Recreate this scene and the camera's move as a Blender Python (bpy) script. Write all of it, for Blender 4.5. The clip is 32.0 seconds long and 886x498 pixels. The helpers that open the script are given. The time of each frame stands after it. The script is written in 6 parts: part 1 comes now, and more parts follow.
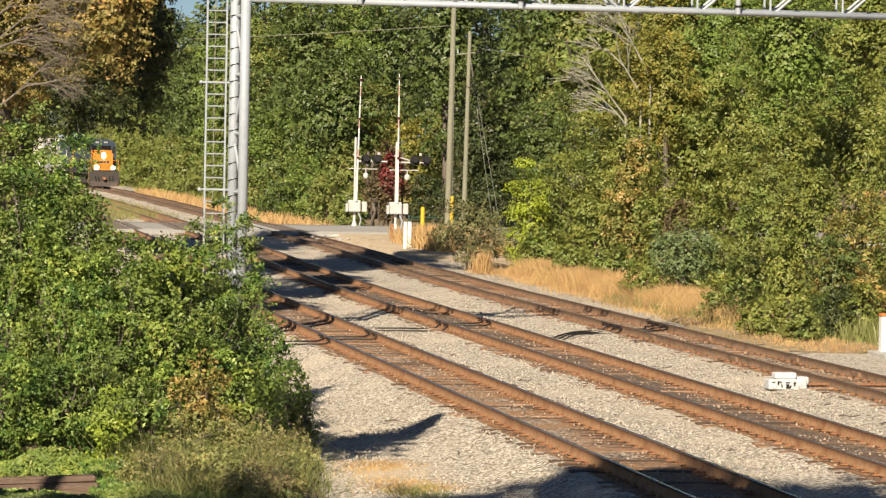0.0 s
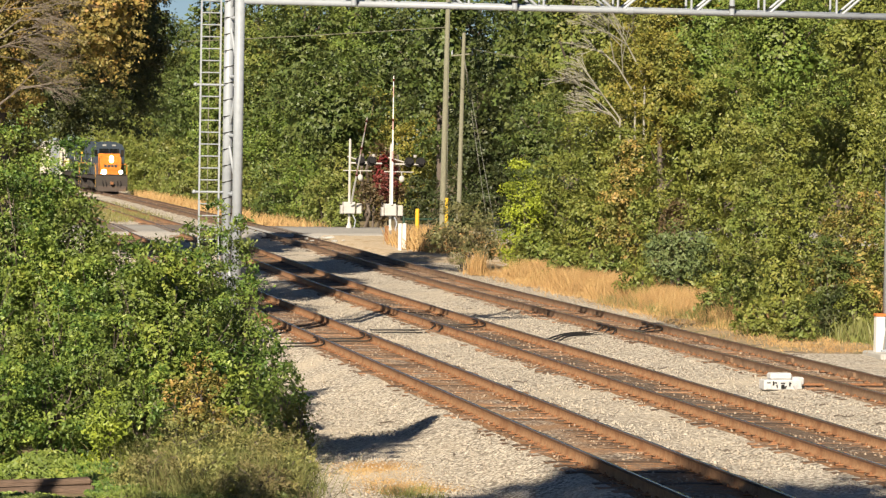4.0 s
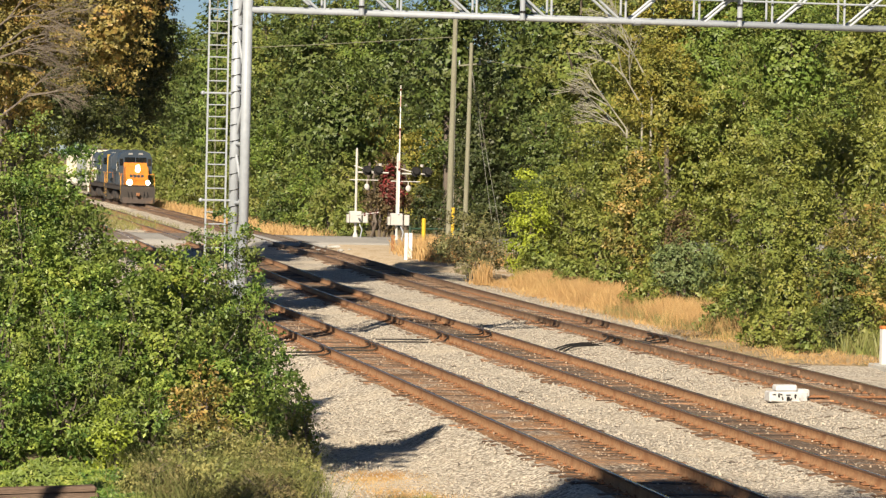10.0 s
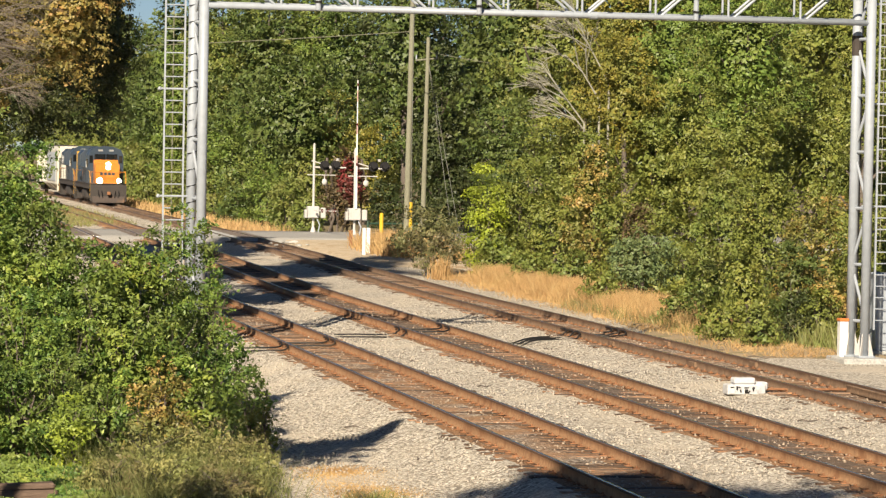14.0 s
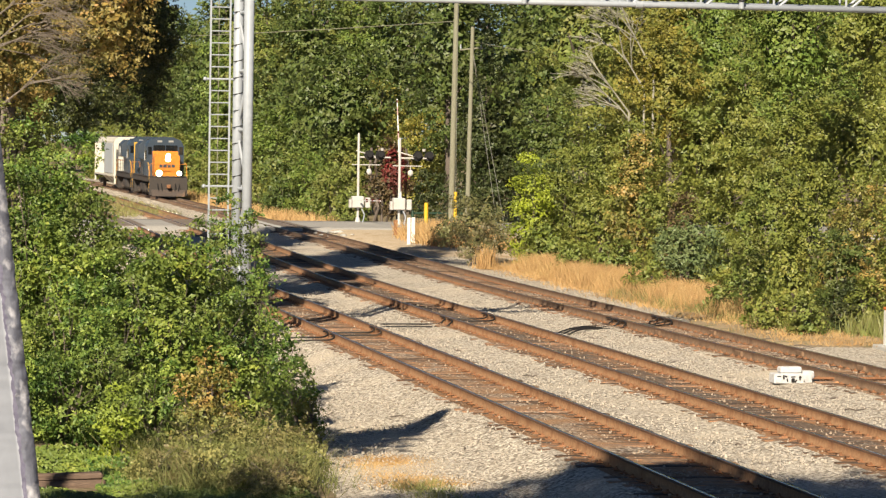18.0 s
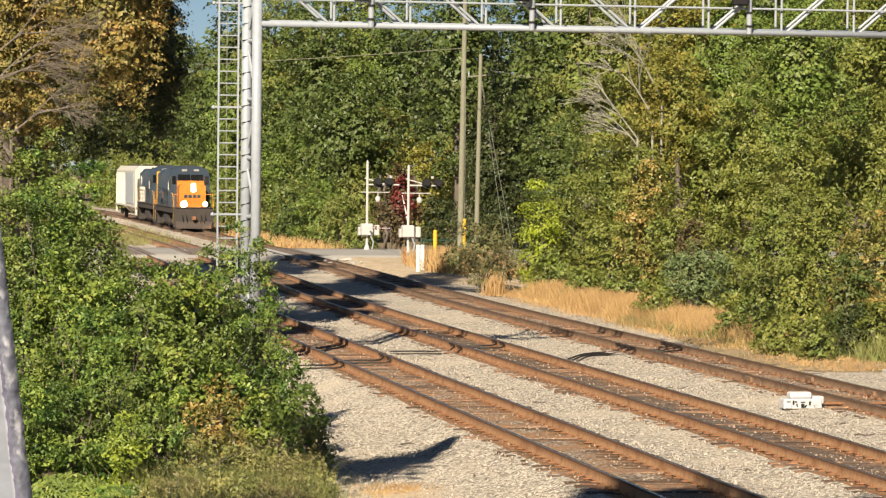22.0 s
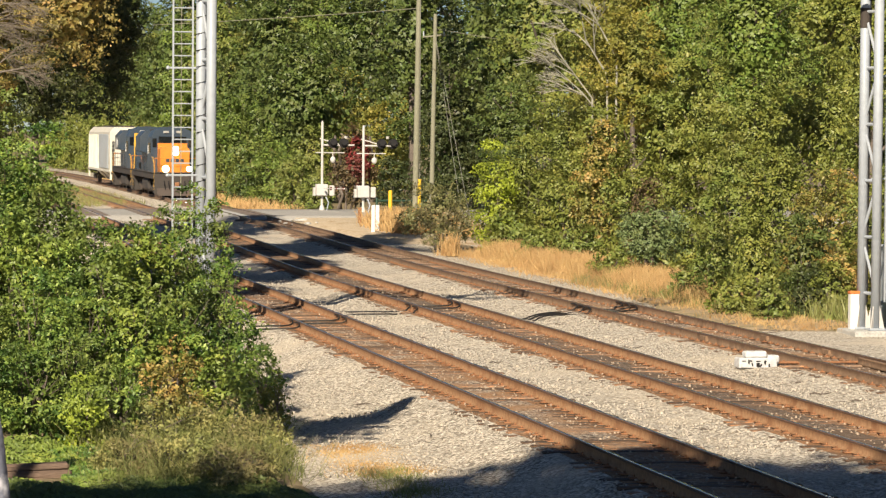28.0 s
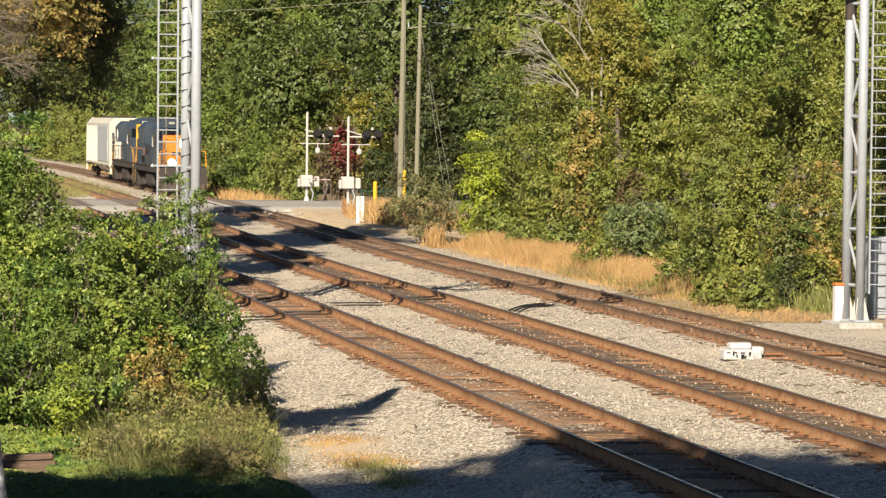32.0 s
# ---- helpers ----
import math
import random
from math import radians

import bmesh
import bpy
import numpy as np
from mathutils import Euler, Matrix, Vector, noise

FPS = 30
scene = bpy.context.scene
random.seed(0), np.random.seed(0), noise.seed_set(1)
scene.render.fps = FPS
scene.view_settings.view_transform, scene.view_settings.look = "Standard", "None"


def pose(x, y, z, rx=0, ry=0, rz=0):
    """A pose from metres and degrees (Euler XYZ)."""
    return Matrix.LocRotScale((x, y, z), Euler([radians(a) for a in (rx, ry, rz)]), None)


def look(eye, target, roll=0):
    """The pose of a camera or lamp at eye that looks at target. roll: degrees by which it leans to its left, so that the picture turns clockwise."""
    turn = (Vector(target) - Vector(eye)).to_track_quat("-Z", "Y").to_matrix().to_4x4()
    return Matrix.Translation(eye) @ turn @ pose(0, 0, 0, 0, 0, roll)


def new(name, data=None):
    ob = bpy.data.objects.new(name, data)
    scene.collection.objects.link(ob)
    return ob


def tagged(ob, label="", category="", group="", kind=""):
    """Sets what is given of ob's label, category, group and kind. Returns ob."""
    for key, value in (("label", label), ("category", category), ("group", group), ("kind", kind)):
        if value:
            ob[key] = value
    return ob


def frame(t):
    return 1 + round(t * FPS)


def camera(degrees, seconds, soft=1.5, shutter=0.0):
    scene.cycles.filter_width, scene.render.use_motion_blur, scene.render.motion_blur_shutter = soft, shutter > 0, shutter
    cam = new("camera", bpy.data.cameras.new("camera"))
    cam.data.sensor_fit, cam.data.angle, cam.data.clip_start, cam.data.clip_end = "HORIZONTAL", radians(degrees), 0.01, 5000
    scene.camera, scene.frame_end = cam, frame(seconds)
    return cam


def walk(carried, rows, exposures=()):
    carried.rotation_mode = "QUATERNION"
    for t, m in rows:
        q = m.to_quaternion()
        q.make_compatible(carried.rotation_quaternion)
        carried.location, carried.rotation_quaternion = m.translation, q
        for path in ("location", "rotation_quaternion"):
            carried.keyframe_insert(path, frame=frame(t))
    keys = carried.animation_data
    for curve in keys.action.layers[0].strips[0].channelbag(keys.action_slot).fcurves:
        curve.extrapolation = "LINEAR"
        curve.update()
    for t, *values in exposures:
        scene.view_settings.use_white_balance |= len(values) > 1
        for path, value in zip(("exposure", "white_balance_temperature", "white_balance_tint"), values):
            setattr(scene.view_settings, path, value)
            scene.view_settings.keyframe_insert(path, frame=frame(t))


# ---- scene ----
EYE = 4.86
cam = camera(16.23, 32.0, soft=1.3)
# seconds, sway to the right, yaw to the right, pitch, lean
PATH = [
    (0.0, 0.044, 10.557, -1.919, 1.14),
    (0.5, 0.044, 10.681, -1.868, 0.96),
    (1.0, 0.044, 10.823, -1.925, 0.83),
    (1.5, 0.044, 10.909, -1.975, 0.72),
    (2.0, 0.044, 10.939, -2.013, 0.76),
    (2.5, 0.044, 10.892, -1.963, 0.84),
    (3.0, 0.044, 10.795, -1.937, 0.88),
    (3.5, 0.044, 10.693, -1.915, 0.92),
    (5.5, 0.044, 10.671, -1.812, 1.12),
    (6.0, 0.044, 10.698, -1.777, 1.29),
    (6.5, 0.044, 10.699, -1.725, 1.44),
    (7.0, 0.044, 10.681, -1.687, 1.59),
    (7.5, 0.044, 10.682, -1.662, 1.63),
    (8.0, 0.044, 10.661, -1.656, 1.62),
    (8.5, 0.044, 10.652, -1.652, 1.57),
    (9.0, 0.044, 10.636, -1.651, 1.56),
    (9.5, 0.044, 10.582, -1.671, 1.46),
    (10.0, 0.044, 10.535, -1.711, 1.31),
    (10.5, 0.044, 10.509, -1.783, 1.14),
    (11.0, 0.044, 10.551, -1.822, 0.94),
    (11.5, 0.044, 10.666, -1.847, 0.84),
    (12.0, 0.044, 10.820, -1.867, 0.84),
    (12.5, 0.044, 10.989, -1.899, 0.84),
    (13.0, 0.044, 11.157, -1.891, 0.96),
    (13.5, 0.044, 11.300, -1.837, 1.03),
    (14.0, 0.044, 11.313, -1.795, 1.04),
    (14.5, 0.044, 11.203, -1.755, 1.04),
    (15.0, 0.022, 10.949, -1.804, 0.97),
    (15.5, 0.008, 10.684, -1.888, 0.86),
    (17.5, 0.003, 10.552, -2.031, 0.83),
    (18.0, 0.003, 10.504, -2.001, 0.89),
    (18.5, -0.004, 10.361, -1.876, 0.89),
    (19.0, -0.019, 10.161, -1.698, 0.92),
    (19.5, -0.020, 9.961, -1.515, 0.88),
    (20.0, -0.004, 9.906, -1.377, 0.78),
    (20.5, 0.009, 9.983, -1.339, 0.74),
    (21.0, 0.017, 10.135, -1.365, 0.62),
    (21.5, 0.007, 10.266, -1.426, 0.61),
    (22.0, 0.018, 10.324, -1.504, 0.59),
    (22.5, 0.024, 10.333, -1.584, 0.63),
    (23.0, 0.015, 10.318, -1.680, 0.70),
    (23.5, 0.010, 10.356, -1.750, 0.80),
    (24.0, 0.004, 10.431, -1.798, 0.80),
    (24.5, 0.003, 10.527, -1.829, 0.76),
    (25.0, -0.000, 10.624, -1.842, 0.75),
    (25.5, -0.002, 10.719, -1.812, 0.66),
    (27.5, 0.002, 11.111, -2.133, 0.45),
    (28.0, -0.000, 11.163, -2.229, 0.47),
    (28.5, -0.003, 11.224, -2.294, 0.49),
    (29.0, -0.003, 11.277, -2.329, 0.42),
    (29.5, -0.005, 11.337, -2.371, 0.36),
    (30.0, -0.006, 11.375, -2.424, 0.40),
    (30.5, -0.004, 11.398, -2.471, 0.42),
    (31.0, -0.003, 11.385, -2.507, 0.50),
    (31.5, -0.007, 11.397, -2.466, 0.56),
    (32.0, -0.011, 11.450, -2.389, 0.58),
]
walk(cam, [(t, pose(x, 0, EYE, 90 + pitch, 0, -yaw) @ pose(0, 0, 0, 0, 0, lean)) for t, x, yaw, pitch, lean in PATH])

# ---- light ----
SUN_HEIGHT, SUN_FROM = 33.0, 205.0   # degrees; the sun stands behind the eye and to its left
world = bpy.data.worlds.new("sky")
scene.world = world
world.use_nodes = True
wn = world.node_tree.nodes
sky = wn.new("ShaderNodeTexSky")
sky.sky_type, sky.sun_disc, sky.dust_density, sky.ozone_density, sky.air_density = "NISHITA", False, 0.1, 3.0, 0.65
sky.sun_elevation, sky.sun_rotation = radians(SUN_HEIGHT), radians(SUN_FROM)
wn["Background"].inputs[1].default_value = 0.036
world.node_tree.links.new(sky.outputs[0], wn["Background"].inputs[0])
sun = new("sun", bpy.data.lights.new("sun", "SUN"))
sun.data.energy, sun.data.angle, sun.data.color = 5.0, radians(0.55), (1.0, 0.87, 0.68)
sun.matrix_basis = look((-40 * math.sin(radians(25)), -40 * math.cos(radians(25)), 40 * math.tan(radians(SUN_HEIGHT))), (0, 0, 0))
scene.view_settings.exposure = 0.71


# ---- materials ----
def material(name, rough=0.8, metal=0.0):
    m = bpy.data.materials.new(name)
    m.use_nodes = True
    b = m.node_tree.nodes["Principled BSDF"]
    b.inputs["Roughness"].default_value, b.inputs["Metallic"].default_value = rough, metal
    return m, m.node_tree, b


def node(nt, kind, **values):
    n = nt.nodes.new("ShaderNode" + kind)
    for k, v in values.items():
        n.inputs[k.replace("_", " ")].default_value = v
    return n


def ramp(nt, source, stops):
    n = nt.nodes.new("ShaderNodeValToRGB")
    e = n.color_ramp.elements
    while len(e) < len(stops):
        e.new(0.5)
    for el, (p, c) in zip(e, stops):
        el.position, el.color = p, (*c, 1)
    nt.links.new(source, n.inputs[0])
    return n.outputs[0]


def mixed(nt, factor, a, b, kind="MIX"):
    n = nt.nodes.new("ShaderNodeMix")
    n.data_type, n.blend_type = "RGBA", kind
    for sock, v in ((n.inputs[0], factor), (n.inputs[6], a), (n.inputs[7], b)):
        if isinstance(v, (int, float)):
            sock.default_value = v
        elif isinstance(v, tuple):
            sock.default_value = (*v, 1)
        else:
            nt.links.new(v, sock)
    return n.outputs[2]


def grain(nt, scale, detail=4.0, where="Position", stretch=None):
    """Noise at real-world size, in the world's or the thing's space."""
    if where == "Position":
        src = nt.nodes.new("ShaderNodeNewGeometry").outputs["Position"]
    else:
        src = nt.nodes.new("ShaderNodeTexCoord").outputs["Object"]
    if stretch:
        mp = nt.nodes.new("ShaderNodeMapping")
        mp.inputs["Scale"].default_value = stretch
        nt.links.new(src, mp.inputs[0])
        src = mp.outputs[0]
    n = node(nt, "TexNoise", Scale=scale, Detail=detail)
    nt.links.new(src, n.inputs["Vector"])
    return n.outputs[0]


def bumped(nt, b, height, strength=0.4, distance=0.02):
    n = node(nt, "Bump", Strength=strength, Distance=distance)
    nt.links.new(height, n.inputs["Height"])
    nt.links.new(n.outputs[0], b.inputs["Normal"])


def surface(name, a, b, rough=0.8, metal=0.0, big=0.6, small=9.0, worn=None, bump=0.3, where="Position", stretch=None, distance=0.01):
    """A surface of two tones at two scales, with an optional third tone in worn patches."""
    m, nt, bs = material(name, rough, metal)
    n1, n2 = grain(nt, big, 3.0, where, stretch), grain(nt, small, 5.0, where, stretch)
    c = ramp(nt, n1, [(0.3, a), (0.7, b)])
    c = mixed(nt, 0.55, c, ramp(nt, n2, [(0.3, tuple(v * 0.62 for v in a)), (0.7, tuple(min(1, v * 1.25) for v in b))]))
    if worn:
        c = mixed(nt, ramp(nt, grain(nt, big * 3.1, 6.0, where, stretch), [(0.52, (0, 0, 0)), (0.66, (1, 1, 1))]), c, worn)
    nt.links.new(c, bs.inputs["Base Color"])
    if bump:
        bumped(nt, bs, n2, bump, distance)
    return m


def gravel(name, tones, cell=16.0, stain=None, earth=None):
    """Crushed stone: cells of several tones with dark joints, and larger stains."""
    m, nt, bs = material(name, 0.95)
    pos = nt.nodes.new("ShaderNodeNewGeometry").outputs["Position"]
    v = node(nt, "TexVoronoi", Scale=cell)
    nt.links.new(pos, v.inputs["Vector"])
    tone = nt.nodes.new("ShaderNodeSeparateColor")
    nt.links.new(v.outputs["Color"], tone.inputs[0])
    c = ramp(nt, tone.outputs[0], [(i / (len(tones) - 1), t) for i, t in enumerate(tones)])
    c = mixed(nt, ramp(nt, v.outputs["Distance"], [(0.35, (0, 0, 0)), (0.75, (1, 1, 1))]), c, tuple(t * 0.55 for t in tones[0]))
    if stain:
        c = mixed(nt, ramp(nt, grain(nt, 0.9, 5.0), [(0.38, (0, 0, 0)), (0.62, (0.9, 0.9, 0.9))]), c, stain)
    if earth:
        c = mixed(nt, ramp(nt, grain(nt, 0.28, 4.0), [(0.5, (0, 0, 0)), (0.68, (0.85, 0.85, 0.85))]), c, earth)
    nt.links.new(c, bs.inputs["Base Color"])
    inv = node(nt, "Math")
    inv.operation = "SUBTRACT"
    inv.inputs[0].default_value = 1.0
    nt.links.new(v.outputs["Distance"], inv.inputs[1])
    bumped(nt, bs, inv.outputs[0], 0.8, 0.04)
    return m


def leafage(name, tones, patch, gloss=0.5, calm=0.35):
    """Leaves: each one takes its own tone; whole sprays turn towards the patch colour. Light passes through."""
    m, nt, bs = material(name, gloss)
    bs.inputs["Specular IOR Level"].default_value = 0.4
    rnd = nt.nodes.new("ShaderNodeNewGeometry").outputs["Random Per Island"]
    spray = node(nt, "MapRange", From_Min=0.34, From_Max=0.66)
    nt.links.new(grain(nt, 2.6, 2.0), spray.inputs[0])
    tone = node(nt, "Mix", Factor=0.72)
    nt.links.new(rnd, tone.inputs[2])
    nt.links.new(spray.outputs[0], tone.inputs[3])
    c = ramp(nt, tone.outputs[0], [(0.08 + 0.84 * i / (len(tones) - 1), (t[0] * 1.04, t[1] * 1.07, t[2] * 1.0)) for i, t in enumerate(tones)])
    c = mixed(nt, calm, c, tuple(sum(t[k] for t in tones) / len(tones) for k in range(3)))
    c = mixed(nt, ramp(nt, grain(nt, 0.75, 3.0), [(0.44, (0, 0, 0)), (0.64, (0.85, 0.85, 0.85))]), c, patch)
    nt.links.new(c, bs.inputs["Base Color"])
    tr = nt.nodes.new("ShaderNodeBsdfTranslucent")
    nt.links.new(mixed(nt, 1.0, c, (1.0, 1.0, 0.55), "MULTIPLY"), tr.inputs[0])
    mx = nt.nodes.new("ShaderNodeMixShader")
    mx.inputs[0].default_value = 0.07
    nt.links.new(bs.outputs[0], mx.inputs[1])
    nt.links.new(tr.outputs[0], mx.inputs[2])
    nt.links.new(mx.outputs[0], nt.nodes["Material Output"].inputs[0])
    return m


def paint(name, colour, rough=0.5, metal=0.0, dirt=(0.12, 0.09, 0.06), amount=0.5, big=0.9):
    """Painted metal with grime in patches."""
    m, nt, bs = material(name, rough, metal)
    f = ramp(nt, grain(nt, big, 6.0, "Object"), [(0.5, (0, 0, 0)), (0.75, (amount,) * 3)])
    c = mixed(nt, f, mixed(nt, ramp(nt, grain(nt, big * 7, 3.0, "Object"), [(0.3, (0, 0, 0)), (0.7, (1, 1, 1))]), tuple(v * 0.86 for v in colour), colour), dirt)
    nt.links.new(c, bs.inputs["Base Color"])
    return m


def glow(name, colour, strength):
    m, nt, bs = material(name)
    bs.inputs["Emission Color"].default_value = (*colour, 1)
    bs.inputs["Emission Strength"].default_value = strength
    return m


LEAVES = {
    "green": leafage("green_leaves", [(0.060, 0.092, 0.020), (0.115, 0.160, 0.034), (0.180, 0.223, 0.048), (0.272, 0.281, 0.073)], (0.186, 0.184, 0.046)),
    "deep": leafage("deep_green_leaves", [(0.031, 0.055, 0.014), (0.064, 0.104, 0.025), (0.102, 0.144, 0.034), (0.150, 0.175, 0.048)], (0.108, 0.128, 0.033)),
    "olive": leafage("olive_leaves", [(0.087, 0.107, 0.021), (0.154, 0.184, 0.037), (0.226, 0.241, 0.048), (0.318, 0.287, 0.075)], (0.164, 0.205, 0.045)),
    "gold": leafage("golden_leaves", [(0.105, 0.118, 0.021), (0.190, 0.188, 0.034), (0.285, 0.240, 0.043), (0.370, 0.265, 0.053)], (0.181, 0.205, 0.048)),
    "lime": leafage("yellow_green_leaves", [(0.123, 0.169, 0.021), (0.216, 0.292, 0.030), (0.339, 0.400, 0.041), (0.430, 0.451, 0.059)], (0.194, 0.256, 0.048)),
    "fresh": leafage("fresh_green_leaves", [(0.055, 0.098, 0.018), (0.108, 0.178, 0.033), (0.172, 0.243, 0.045), (0.262, 0.305, 0.066)], (0.150, 0.182, 0.042)),
    "vine": leafage("vine_leaves", [(0.063, 0.102, 0.020), (0.127, 0.188, 0.033), (0.217, 0.276, 0.048), (0.357, 0.366, 0.065)], (0.115, 0.163, 0.039)),
    "grey": leafage("grey_green_leaves", [(0.080, 0.094, 0.036), (0.140, 0.156, 0.058), (0.210, 0.195, 0.080), (0.270, 0.225, 0.105)], (0.150, 0.125, 0.066)),
    "sage": leafage("sage_green_leaves", [(0.085, 0.125, 0.050), (0.140, 0.190, 0.074), (0.205, 0.245, 0.098)], (0.155, 0.185, 0.072)),
    "rust": leafage("russet_leaves", [(0.085, 0.095, 0.026), (0.200, 0.185, 0.045), (0.360, 0.255, 0.075), (0.500, 0.300, 0.110)], (0.180, 0.195, 0.048), calm=0.1),
    "autumn": leafage("autumn_leaves", [(0.100, 0.098, 0.030), (0.205, 0.182, 0.050), (0.360, 0.265, 0.070), (0.450, 0.240, 0.095)], (0.165, 0.170, 0.055)),
    "reed": leafage("reed_leaves", [(0.132, 0.165, 0.048), (0.197, 0.246, 0.065), (0.281, 0.314, 0.090)], (0.230, 0.215, 0.083)),
    "weed": leafage("weed_leaves", [(0.099, 0.132, 0.037), (0.182, 0.206, 0.058), (0.281, 0.264, 0.090), (0.395, 0.347, 0.132)], (0.215, 0.165, 0.083)),
    "stalk": leafage("weed_stalks", [(0.066, 0.086, 0.026), (0.135, 0.155, 0.048), (0.220, 0.222, 0.074), (0.310, 0.275, 0.110)], (0.155, 0.170, 0.052), 0.7),
    "lush": leafage("lush_green_leaves", [(0.026, 0.058, 0.014), (0.076, 0.142, 0.028), (0.160, 0.232, 0.042), (0.330, 0.395, 0.085)], (0.145, 0.172, 0.040), calm=0.0),
    "dark": leafage("very_dark_green_leaves", [(0.018, 0.032, 0.011), (0.036, 0.056, 0.019), (0.062, 0.082, 0.027), (0.105, 0.112, 0.036)], (0.060, 0.066, 0.022)),
    "bright": leafage("bright_yellow_green_leaves", [(0.150, 0.190, 0.020), (0.250, 0.310, 0.027), (0.350, 0.405, 0.036), (0.430, 0.460, 0.052)], (0.210, 0.260, 0.038)),
    "withered": leafage("withered_leaves", [(0.070, 0.046, 0.028), (0.130, 0.088, 0.046), (0.190, 0.140, 0.066)], (0.110, 0.085, 0.040)),
    "red": leafage("red_creeper_leaves", [(0.090, 0.016, 0.018), (0.180, 0.026, 0.030), (0.270, 0.050, 0.040)], (0.120, 0.045, 0.032)),
}
BARK = surface("bark", (0.09, 0.07, 0.055), (0.17, 0.14, 0.115), small=14, bump=0.6)
GREY_TWIG = surface("grey_twigs", (0.25, 0.24, 0.19), (0.38, 0.365, 0.295), small=14, bump=0)
BROWN_TWIG = surface("brown_twigs", (0.11, 0.09, 0.07), (0.22, 0.185, 0.15), small=14, bump=0)
BALLAST = gravel("ballast_stone", [(0.38, 0.32, 0.25), (0.60, 0.53, 0.43), (0.70, 0.63, 0.52), (0.85, 0.79, 0.68)], 14, earth=(0.58, 0.50, 0.39))
RUSTY_BALLAST = gravel("rust_stained_ballast", [(0.20, 0.105, 0.05), (0.30, 0.165, 0.08), (0.36, 0.21, 0.11), (0.46, 0.33, 0.22)], 17, stain=(0.33, 0.165, 0.072))
BROWN_BALLAST = gravel("brown_ballast", [(0.13, 0.09, 0.065), (0.33, 0.25, 0.18), (0.49, 0.40, 0.31), (0.70, 0.62, 0.51)], 13, stain=(0.33, 0.185, 0.09))
OILY_BALLAST = gravel("oil_stained_ballast", [(0.12, 0.085, 0.06), (0.19, 0.14, 0.10), (0.27, 0.20, 0.15), (0.42, 0.35, 0.27)], 15, stain=(0.13, 0.085, 0.055))
STONE = surface("loose_stone", (0.41, 0.36, 0.30), (0.55, 0.49, 0.41), big=7, small=30, bump=0)
BROWN_STONE = surface("stained_stone", (0.28, 0.19, 0.12), (0.48, 0.39, 0.30), big=7, small=30, bump=0)
RAIL_RUST = surface("rail_rust", (0.29, 0.155, 0.075), (0.38, 0.215, 0.11), 0.9, big=0.8, small=12, bump=0.1, worn=(0.24, 0.115, 0.052))
OLD_RAIL = surface("dull_brown_rail", (0.17, 0.105, 0.062), (0.26, 0.165, 0.10), 0.9, big=0.8, small=12, bump=0.1, worn=(0.14, 0.085, 0.05))
RAIL_HEAD = surface("rail_head_side", (0.085, 0.045, 0.028), (0.14, 0.08, 0.05), 0.7, big=1.5, small=20, bump=0)
RAIL_TOP = surface("rail_running_surface", (0.42, 0.40, 0.38), (0.55, 0.53, 0.51), 0.24, 0.95, big=2, small=40, bump=0)
def tie_surface():
    """Weathered wood that is dark on some ties and bleached on others."""
    m = surface("weathered_tie", (0.06, 0.040, 0.028), (0.145, 0.098, 0.066), big=1.5, small=20, bump=0.5, worn=(0.28, 0.14, 0.065), where="Object", stretch=(1, 6, 6))
    nt = m.node_tree
    b = nt.nodes["Principled BSDF"]
    own = ramp(nt, nt.nodes.new("ShaderNodeObjectInfo").outputs["Random"], [(0.0, (0.55, 0.55, 0.55)), (0.55, (1.0, 1.0, 1.0)), (1.0, (2.3, 2.2, 2.1))])
    nt.links.new(mixed(nt, 1.0, b.inputs["Base Color"].links[0].from_socket, own, "MULTIPLY"), b.inputs["Base Color"])
    return m


TIE = tie_surface()
ASPHALT = surface("worn_asphalt", (0.30, 0.285, 0.26), (0.40, 0.38, 0.35), 0.9, big=0.3, small=25, bump=0.3)
SOIL = surface("grassy_soil", (0.17, 0.13, 0.07), (0.26, 0.20, 0.11), 0.95, big=0.35, small=6, worn=(0.13, 0.13, 0.05), bump=0.5)
SAND = surface("sandy_soil", (0.46, 0.36, 0.24), (0.58, 0.47, 0.33), 0.95, big=0.5, small=9, worn=(0.38, 0.27, 0.15), bump=0.4)
DRY_VERGE = surface("dry_verge_soil", (0.24, 0.18, 0.10), (0.38, 0.29, 0.18), 0.95, big=0.6, small=9, worn=(0.20, 0.17, 0.08), bump=0.5)
STRAW = leafage("dry_grass", [(0.38, 0.22, 0.09), (0.52, 0.33, 0.145), (0.62, 0.43, 0.215), (0.46, 0.30, 0.14)], (0.40, 0.24, 0.105), 0.9)
GALVANISED = paint("galvanised_steel", (0.38, 0.415, 0.46), 0.45, 0.0, (0.31, 0.34, 0.38), 0.45)
WHITE = paint("white_paint", (0.80, 0.79, 0.76), 0.55, 0, (0.5, 0.47, 0.42), 0.3, 2.5)
CHALKY = paint("chalky_white_paint", (0.62, 0.62, 0.62), 0.7, 0, (0.30, 0.29, 0.31), 0.75, 5.0)
CONCRETE = surface("concrete", (0.36, 0.35, 0.33), (0.50, 0.49, 0.46), 0.9, big=1.5, small=18)
BLACK = paint("black_paint", (0.010, 0.009, 0.010), 0.85, 0, (0.025, 0.022, 0.02), 0.5)
GATE_WHITE = paint("weathered_white_paint", (0.56, 0.54, 0.51), 0.6, 0, (0.34, 0.30, 0.26), 0.5, 1.5)
WIRE = paint("dull_wire", (0.24, 0.24, 0.22), 0.8)
